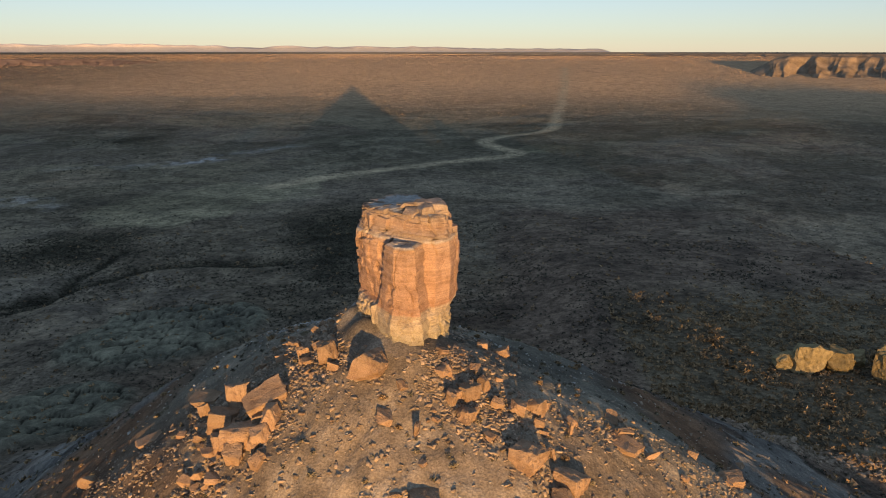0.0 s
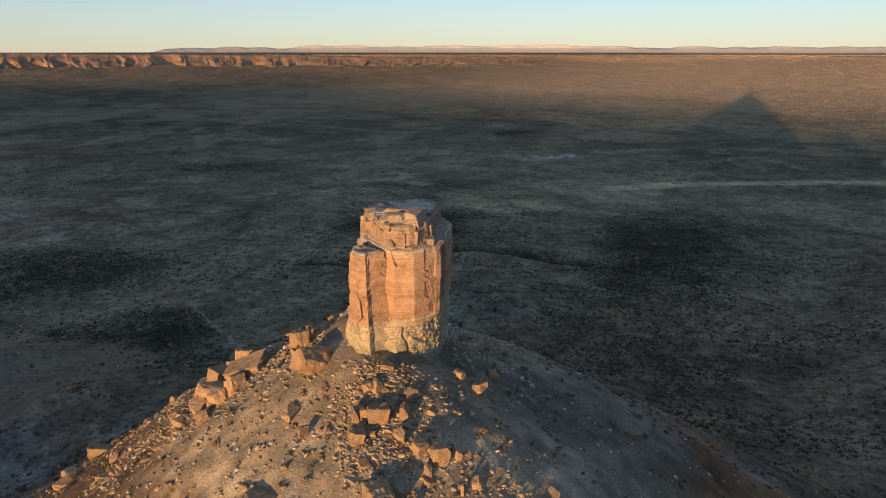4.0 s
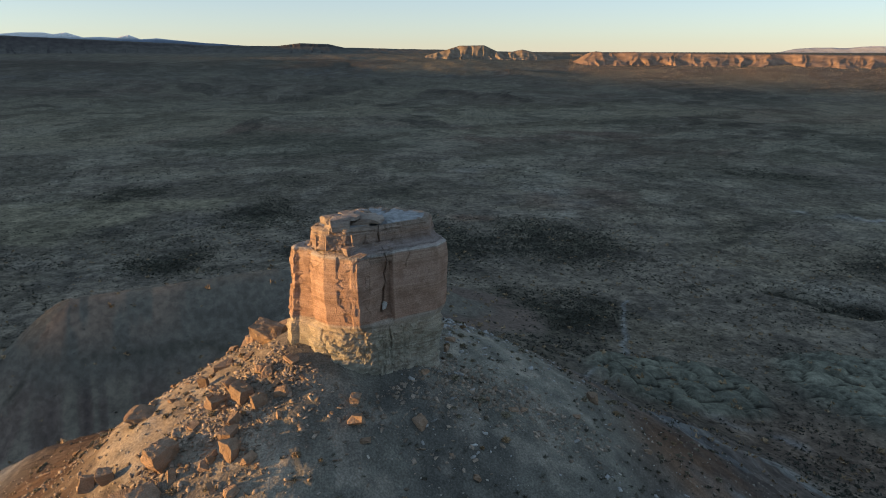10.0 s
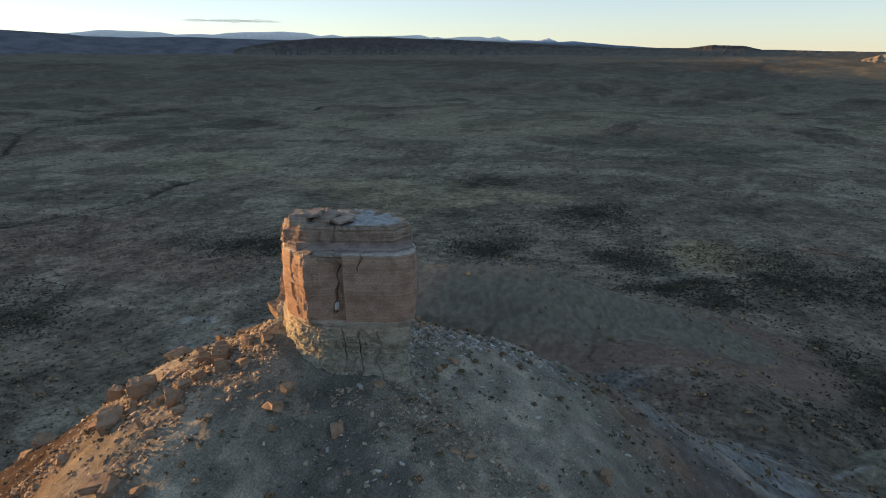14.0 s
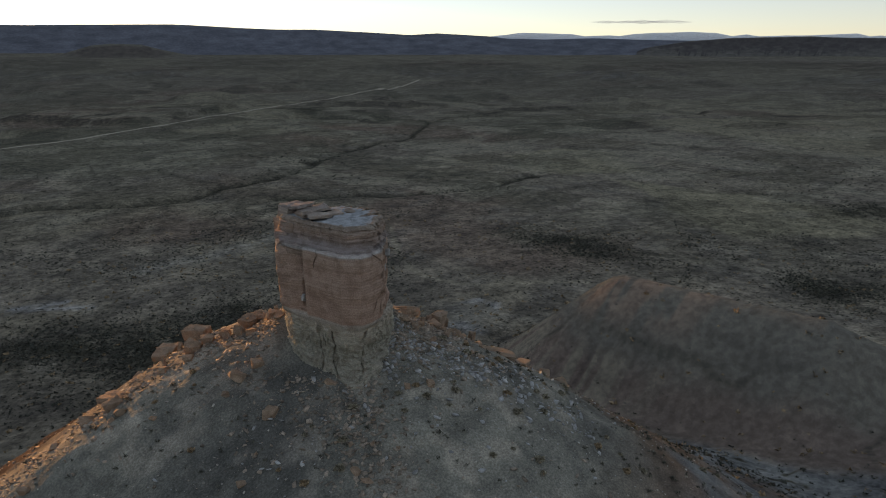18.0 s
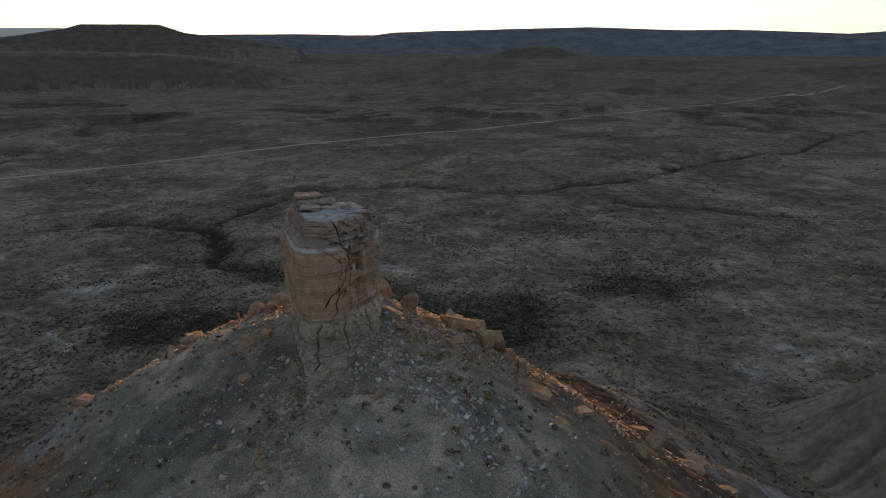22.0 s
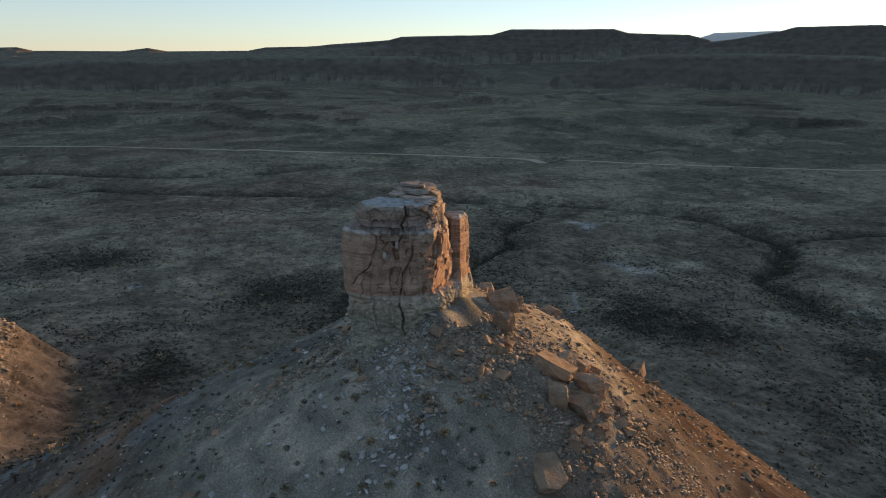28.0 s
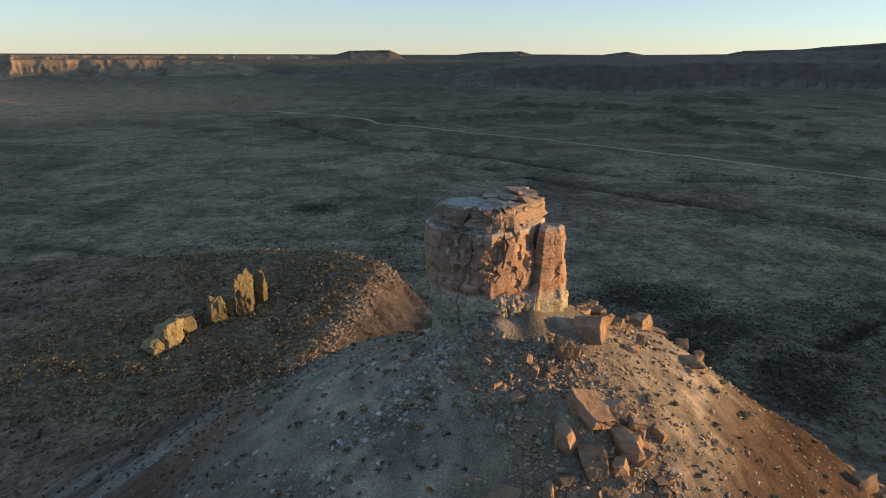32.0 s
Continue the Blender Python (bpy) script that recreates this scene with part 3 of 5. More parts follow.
def meadows(x, y):
    """Pale grass flats, 0..1."""
    return inside(x, y, MEADOWS, 7) * (0.75 + 0.25 * smooth(0.3, 0.55, fbm(x / 18, y / 18, 157, 4)))


def brush(x, y):
    """Thick dark brush in hollows and along the washes, 0..1."""
    vx, vy = x + 26 * (fbm(x / 48, y / 48, 203, 3) - 0.5), y + 26 * (fbm(x / 48, y / 48, 207, 3) - 0.5)
    d = spots(x, y, BRUSH_W + BRUSH_E)
    for line, wide in WASHES:
        gap = line_gap(vx, vy, line, 70)
        d = np.maximum(d, np.maximum(np.exp(-(gap / wide) ** 2), 0.45 * np.exp(-(gap / (wide * 3.5)) ** 2) * smooth(0.4, 0.6, fbm(x / 40, y / 40, 317, 3))))
    return d


def soil_colour(x, y, z):
    r = hill_radius(x, y)
    wx = x + 60 * (fbm(x / 150, y / 150, 103, 3) - 0.5)
    wy = y + 60 * (fbm(x / 150, y / 150, 107, 3) - 0.5)
    wx0 = x + 30 * (fbm(x / 120, y / 120, 3, 2) - 0.5)
    wy0 = y + 30 * (fbm(x / 120, y / 120, 7, 2) - 0.5)

    def blend(c, new_c, w):
        return c + (np.array(new_c) - c) * w[..., None]
    c = np.full((*np.shape(x), 3), (0.186, 0.166, 0.142))
    c = blend(c, (0.142, 0.128, 0.106), smooth(0.46, 0.62, fbm(wx / 160, wy / 160, 111, 5)) * 0.8)
    c = blend(c, (0.205, 0.183, 0.145), smooth(0.54, 0.68, fbm(wx / 110, wy / 110, 117, 5)) * 0.55)
    c = blend(c, (0.170, 0.122, 0.103), smooth(0.55, 0.7, fbm(wx / 240, wy / 240, 121, 4)) * 0.5)
    c = blend(c, (0.245, 0.232, 0.215), smooth(0.60, 0.74, fbm(wx / 24, wy / 24, 113, 4)) * 0.22)
    # thin drainage lines
    for size, seed, strong in ((95, 191, 0.5), (210, 193, 0.6), (46, 195, 0.35)):
        c = blend(c, (0.080, 0.076, 0.064), smooth(0.955, 0.99, ridged(wx / size, wy / size, seed, 1)) * smooth(0.42, 0.58, fbm(x / 130, y / 130, seed + 5, 2)) * strong)
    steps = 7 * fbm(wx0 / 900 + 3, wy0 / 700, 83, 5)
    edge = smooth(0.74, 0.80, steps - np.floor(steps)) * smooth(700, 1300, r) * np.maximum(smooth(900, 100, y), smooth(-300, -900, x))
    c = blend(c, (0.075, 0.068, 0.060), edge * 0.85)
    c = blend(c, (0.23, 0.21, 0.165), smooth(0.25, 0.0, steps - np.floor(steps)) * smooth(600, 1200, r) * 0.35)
    c = blend(c, (0.225, 0.205, 0.155), inside(x, y, FLATS, 9) * 0.9)
    c = blend(c, (0.30, 0.285, 0.215), meadows(x, y) * 0.9)
    c = blend(c, (0.26, 0.245, 0.22), np.maximum(spots(x, y, PALE_SPOTS), lines(wx0, wy0, PALE_LINES)) * (0.35 + 0.5 * smooth(0.4, 0.58, fbm(x / 15, y / 15, 321, 3))))
    c = blend(c, (0.20, 0.115, 0.09), np.maximum(spots(x, y, [(-365, 655, 42, 48, 30)]), 0.7 * spots(x, y, [(-407, 149, 16, 13, 100)])) * 0.85)
    c = blend(c, (0.24, 0.20, 0.13), spots(x, y, [(-364, 89, 33, 27, 38)]) * 0.7)
    salt = lines(wx0, wy0, SALT_LINES) * smooth(0.42, 0.58, fbm(x / 14, y / 14, 127, 3))
    salt = np.maximum(salt, 0.75 * spots(x, y, SALT_SPOTS))
    c = blend(c, (0.43, 0.45, 0.49), salt * np.where(r > 350, 0.85, 0.5))
    c = blend(c, (0.058, 0.056, 0.045), brush(x, y) * (0.6 + 0.35 * smooth(0.35, 0.6, fbm(x / 9, y / 9, 323, 3))))
    vx, vy = x + 26 * (fbm(x / 48, y / 48, 203, 3) - 0.5), y + 26 * (fbm(x / 48, y / 48, 207, 3) - 0.5)
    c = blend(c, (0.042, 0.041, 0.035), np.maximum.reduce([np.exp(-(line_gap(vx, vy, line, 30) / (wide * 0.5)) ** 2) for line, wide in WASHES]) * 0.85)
    c = blend(c, (0.30, 0.315, 0.33), np.maximum.reduce([np.exp(-(line_gap(vx, vy, line, 20) / wide) ** 2) for line, wide in CREEKS]) * 0.7)
    for line, wide, strong in ((TRACK_N, 13, 0.9), (TRACK_S, 1.8, 0.4), (TRACK_W, 2.4, 0.4), (TRACK_X, 2.4, 0.35), (TRACK_FAR, 5, 0.35)):
        c = blend(c, (0.32, 0.29, 0.225), np.exp(-(line_gap(x, y, line, 40) / wide) ** 4) * strong)
    # mudstone domes and lower hill slopes: grey to mauve
    dome = mud_domes(x, y)
    c = blend(c, (0.200, 0.208, 0.178), dome)
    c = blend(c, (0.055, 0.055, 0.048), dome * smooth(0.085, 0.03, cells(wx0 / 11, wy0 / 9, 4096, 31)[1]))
    beds = z + 5 * (fbm(x / 30, y / 30, 131, 3) - 0.5)
    low = smooth(24, 34, beds)
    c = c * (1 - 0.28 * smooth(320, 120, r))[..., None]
    c = blend(c, (0.115, 0.099, 0.092), low)
    c = blend(c, (0.19, 0.20, 0.21), low * smooth(0.5, 0.62, fbm(x / 14, y / 14, 137, 3)) * 0.7)
    c = blend(c, (0.165, 0.112, 0.083), smooth(58, 64, beds) * smooth(0.3, 0.55, fbm(x / 16, y / 16, 139, 3)))
    c = blend(c, (0.168, 0.166, 0.152), smooth(70, 78, beds))
    # sandier south side; its sunlit warmth is put into the soil colour
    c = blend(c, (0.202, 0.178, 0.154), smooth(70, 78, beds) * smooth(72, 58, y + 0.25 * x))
    # red-brown clay; the flank's dimmer sun is put into its dark colour
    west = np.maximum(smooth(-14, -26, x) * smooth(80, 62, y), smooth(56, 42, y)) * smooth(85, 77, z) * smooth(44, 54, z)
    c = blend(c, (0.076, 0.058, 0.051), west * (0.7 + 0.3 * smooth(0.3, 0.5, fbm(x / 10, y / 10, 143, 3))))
    bench = bench_mask(x, y)
    c = blend(c, (0.185, 0.165, 0.128), smooth(0.85, 1.0, bench) * 0.75)
    c = blend(c, (0.15, 0.122, 0.106), smooth(0.02, 0.12, bench) * smooth(0.98, 0.85, bench) * 0.85)
    c = blend(c, (0.22, 0.19, 0.155), np.exp(-(line_gap(x, y, SCARP) / 4) ** 2) * 0.7)
    c = blend(c, (0.36, 0.33, 0.29), smooth(76, 82, z) * smooth(0.5, 0.7, fbm(x / 3, y / 3, 149, 3)) * 0.45)
    clay = np.exp(-(((x + 84) / 22) ** 2 + ((y - 38) / 20) ** 2)) + np.exp(-(((x + 62) / 26) ** 2 + ((y - 118) / 22) ** 2)) + np.exp(-(((x + 45) / 22) ** 2 + ((y + 5) / 18) ** 2))
    c = blend(c, (0.25, 0.27, 0.29), np.clip(clay, 0, 1) * smooth(0.42, 0.52, fbm(x / 12, y / 12, 151, 3)) * 0.85)
    gully = smooth(1.1, 0.7, np.hypot((x + 124) / 24, (y - 58) / 30) + 0.5 * (fbm(x / 12, y / 12, 155, 3) - 0.5))
    c = blend(c, (0.165, 0.175, 0.185), gully * 0.85)
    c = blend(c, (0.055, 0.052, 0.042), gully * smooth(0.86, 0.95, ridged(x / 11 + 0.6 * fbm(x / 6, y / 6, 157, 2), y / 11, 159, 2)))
    gap2, crest, along = crest_line(x, y, SIDE)
    flank = smooth(49, 40, gap2)
    c = blend(c, (0.168, 0.156, 0.138), flank * 0.95)
    c = blend(c, (0.165, 0.125, 0.110), flank * smooth(18, 30, gap2 + 10 * (fbm(x / 12, y / 12, 145, 3) - 0.5)) * 0.75)
    south = flank * smooth(22, -2, y)
    rill2 = ridged(along / 4.2 + 0.5 * fbm(x / 18, y / 18, 45, 2), gap2 / 90, 47, 2)
    c = blend(c, (0.225, 0.20, 0.165), south * smooth(22, 28, gap2) * smooth(0.50, 0.78, rill2) * 0.8)
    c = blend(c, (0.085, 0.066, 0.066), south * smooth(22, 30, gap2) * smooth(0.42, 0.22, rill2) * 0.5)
    c = blend(c, (0.25, 0.185, 0.15), south * smooth(22, 10, gap2) * smooth(0.45, 0.6, fbm(along / 6, gap2 / 30, 147, 3)) * 0.7)
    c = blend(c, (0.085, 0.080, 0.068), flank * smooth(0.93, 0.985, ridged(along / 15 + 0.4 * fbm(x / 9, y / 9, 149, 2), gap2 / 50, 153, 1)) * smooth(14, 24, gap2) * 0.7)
    for line, high in FAR_SCARPS:
        c = blend(c, (0.088, 0.072, 0.064), np.exp(-(line_gap(wx, wy, line, 250) / 45) ** 2) * smooth(0.35, 0.6, fbm(x / 40, y / 40, 89, 3)) * 0.9)
    away = smooth(420, 800, r)
    bx, by = x + 160 * (fbm(x / 300, y / 300, 241, 3) - 0.5), y + 160 * (fbm(x / 300, y / 300, 243, 3) - 0.5)
    c = blend(c, (0.118, 0.118, 0.094), away * smooth(0.48, 0.56, fbm(bx / 420, by / 420, 245, 4)) * 0.55)
    c = blend(c, (0.225, 0.205, 0.160), away * smooth(0.55, 0.60, fbm(bx / 330, by / 330, 247, 4)) * 0.8)
    c = blend(c, (0.270, 0.250, 0.205), smooth(300, 520, r) * smooth(0.565, 0.60, fbm(bx / 75, by / 75, 253, 4)) * 0.45)
    c = blend(c, (0.072, 0.070, 0.058), smooth(300, 520, r) * smooth(0.435, 0.40, fbm(bx / 80, by / 80, 255, 4)) * 0.40)
    c = blend(c, (0.060, 0.058, 0.048), away * smooth(0.955, 0.985, ridged(bx / 420, by / 420, 249, 2)) * smooth(0.42, 0.55, fbm(x / 260, y / 260, 251, 2)) * 0.8)
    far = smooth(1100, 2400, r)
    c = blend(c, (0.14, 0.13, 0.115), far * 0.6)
    # sunlit northern grassland; the sun's brightness is put into the soil colour
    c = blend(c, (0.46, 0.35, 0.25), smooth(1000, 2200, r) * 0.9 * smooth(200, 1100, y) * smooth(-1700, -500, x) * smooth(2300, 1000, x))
    c = blend(c, (0.42, 0.37, 0.28), np.exp(-(line_gap(x + 8 * (fbm(x / 60, y / 60, 231, 2) - 0.5), y, TRACK_N) / 12) ** 4) * 0.85)
    return np.clip(c * np.array((0.915, 0.895, 0.85)), 0, 0.75)


def shrubby(x, y, z):
    """How thickly low shrubs cover the ground, 0..1."""
    wx = x + 60 * (fbm(x / 150, y / 150, 103, 3) - 0.5)
    wy = y + 60 * (fbm(x / 150, y / 150, 107, 3) - 0.5)
    d = 0.02 + 0.30 * smooth(0.47, 0.60, fbm(wx / 120, wy / 120, 111, 5)) * smooth(0.40, 0.56, fbm(x / 22, y / 22, 119, 3)) + 0.85 * brush(x, y)
    d = np.clip(d, 0, 1) * (1 - 0.8 * np.maximum(meadows(x, y), 0.5 * inside(x, y, FLATS, 12)))
    d = d * (1 - smooth(30, 42, z) * (np.hypot(x - OX, y - OY) < 1400))
    d = d * (0.03 + 0.97 * smooth(30, 65, crest_line(x, y, SIDE)[0]))
    return d * (1 - 0.97 * mud_domes(x, y))


def build_ground():
    na = 1400
    radii = [0.0]
    step = 0.5
    while radii[-1] < 4900:
        radii.append(radii[-1] + max(step, (0.008 if radii[-1] < 260 else 0.0112) * radii[-1]))
    radii = np.array(radii[1:])
    ang = np.arange(na) * 2 * math.pi / na
    rr, aa = np.meshgrid(radii, ang, indexing="ij")
    x, y = HX + rr * np.cos(aa), HY + rr * np.sin(aa)
    z = terrain(x, y)
    verts = np.stack([x, y, z], -1).reshape(-1, 3)
    quads = grid_quads(len(radii), na, True)[:, ::-1]
    me = raw_mesh("ground", verts, quads)
    shade(me)
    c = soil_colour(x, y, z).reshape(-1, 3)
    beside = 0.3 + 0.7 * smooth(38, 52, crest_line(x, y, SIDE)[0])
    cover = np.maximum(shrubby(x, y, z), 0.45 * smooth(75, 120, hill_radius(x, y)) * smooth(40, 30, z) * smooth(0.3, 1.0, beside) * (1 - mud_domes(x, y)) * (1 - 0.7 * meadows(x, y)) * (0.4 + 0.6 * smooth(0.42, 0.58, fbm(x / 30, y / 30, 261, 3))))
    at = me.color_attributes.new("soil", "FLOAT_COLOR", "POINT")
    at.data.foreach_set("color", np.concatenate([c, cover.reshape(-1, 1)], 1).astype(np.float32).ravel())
    lump = me.attributes.new("lump", "FLOAT", "POINT")
    d = np.hypot(x - OX, y - OY)
    lump.data.foreach_set("value", np.maximum(shrubby(x, y, z) * 0.12, np.maximum(0.3 * smooth(500, 1400, d), 0.6 * smooth(0.9, 1.0, bench_mask(x, y)))).astype(np.float32).ravel())
    me.attributes.new("open_plain", "FLOAT", "POINT").data.foreach_set("value", ((0.25 + 0.65 * smooth(55, 110, hill_radius(x, y))) * (0.25 + 0.75 * smooth(3500, 1200, d)) * beside).astype(np.float32).ravel())
    me.attributes.new("near_plain", "FLOAT", "POINT").data.foreach_set("value", ((0.5 + 0.5 * smooth(900, 250, d)) * beside).astype(np.float32).ravel())
    me.materials.append(M_GROUND)
    return tagged(new("ground", me), "dry sagebrush plain with a steep bare clay hill", "ground", kind="structure")


build_ground()


def ribbon(name, line, wide, label, mat, lift=0.12):
    pts = []
    for (x0, y0), (x1, y1) in zip(line, line[1:]):
        k = max(2, int(math.hypot(x1 - x0, y1 - y0) / 8))
        pts += [(x0 + (x1 - x0) * s / k, y0 + (y1 - y0) * s / k) for s in range(k)]
    pts = np.array(pts + [line[-1]])
    for _ in range(6):
        pts[1:-1] = (pts[:-2] + 2 * pts[1:-1] + pts[2:]) / 4
    tan = np.gradient(pts, axis=0)
    tan /= np.linalg.norm(tan, axis=1)[:, None]
    nor = np.stack([-tan[:, 1], tan[:, 0]], 1)
    offs = np.array([-0.5, -0.25, 0.0, 0.25, 0.5]) * wide
    w = 0.8 + 0.4 * vnoise(np.arange(len(pts)) / 4.0, np.zeros(len(pts)), 9)
    p = pts[:, None, :] + nor[:, None, :] * offs[None, :, None] * w[:, None, None]
    z = terrain(p[..., 0], p[..., 1]) + lift + 0.0004 * np.hypot(p[..., 0], p[..., 1])
    me = raw_mesh(name, np.concatenate([p, z[..., None]], -1).reshape(-1, 3), grid_quads(len(pts), 5, False))
    me.materials.append(mat)
    shade(me)
    return tagged(new(name, me), label, "road", kind="structure")


ribbon("road", eased(ROAD), 8, "straight pale graded dirt road across the plain", M_ROAD)

# ---- far ranges ----


def ridge(name, d, skyline, wide, gully, rough, label, category, mat, seed, cap):
    """A mesa or range d metres off. skyline: (azimuth, elevation) in degrees as seen from the flight; cap: 1 for a cliff at the rim."""
    az0, az1 = skyline[0][0], skyline[-1][0]
    na = max(40, int((az1 - az0) * 20))
    ns = 72
    az = np.linspace(az0, az1, na)
    el = np.interp(az, [a for a, e in skyline], [e for a, e in skyline])
    top = OZ + d * np.tan(np.radians(el))
    s = np.linspace(-1, 1, ns)
    A, S = np.meshgrid(az, s, indexing="ij")
    arc = np.radians(A) * d
    g = ridged(arc / gully + 0.5 * fbm(arc / gully * 2, S * 3, seed + 2, 2), S * 0.9 + seed, seed, 3)
    height = np.clip(1 - np.abs(S), 0, 1)
    if cap == 2:
        prof = np.interp(height, (0, 0.2, 0.42, 0.66, 0.84, 1.0), (0, 0.09, 0.30, 0.70, 0.94, 1.0))
    elif cap:
        prof = np.interp(height, (0, 0.25, 0.5, 0.72, 0.80, 0.86, 1.0), (0, 0.14, 0.40, 0.70, 0.80, 0.96, 1.0))
    else:
        prof = height * height * (3 - 2 * height)
    cut = (1 - g) * 1.2 * np.sin(math.pi * np.clip(prof / 0.85, 0, 1))
    T = np.repeat(top[:, None], ns, 1) + rough * (fbm(arc / (gully * 3), S, seed + 5, 3) - 0.5)
    ends = smooth(0, 0.04, (A - az0) / (az1 - az0)) * smooth(0, 0.04, (az1 - A) / (az1 - az0))
    r = d + S * wide + np.where((S < 0) & (cap == 1) & (wide < 400), -0.5, 0.2) * wide * (g - 0.6) * (1 - 0.75 * smooth(0.3, 0.95, height))
    r = np.minimum(r, 4960)
    x, y = OX + r * np.sin(np.radians(A)), OY + r * np.cos(np.radians(A))
    low = terrain(x, y) - 4 - 0.002 * d
    z = low + np.maximum(T - low, 1.0) * np.clip(prof - (0.42 if cap == 2 else 0.30) * cut, 0, 1) * ends
    me = raw_mesh(name, np.stack([x, y, z], -1).reshape(-1, 3), grid_quads(na, ns, False))
    me.materials.append(mat)
    shade(me)
    return tagged(new(name, me), label, category, kind="structure")


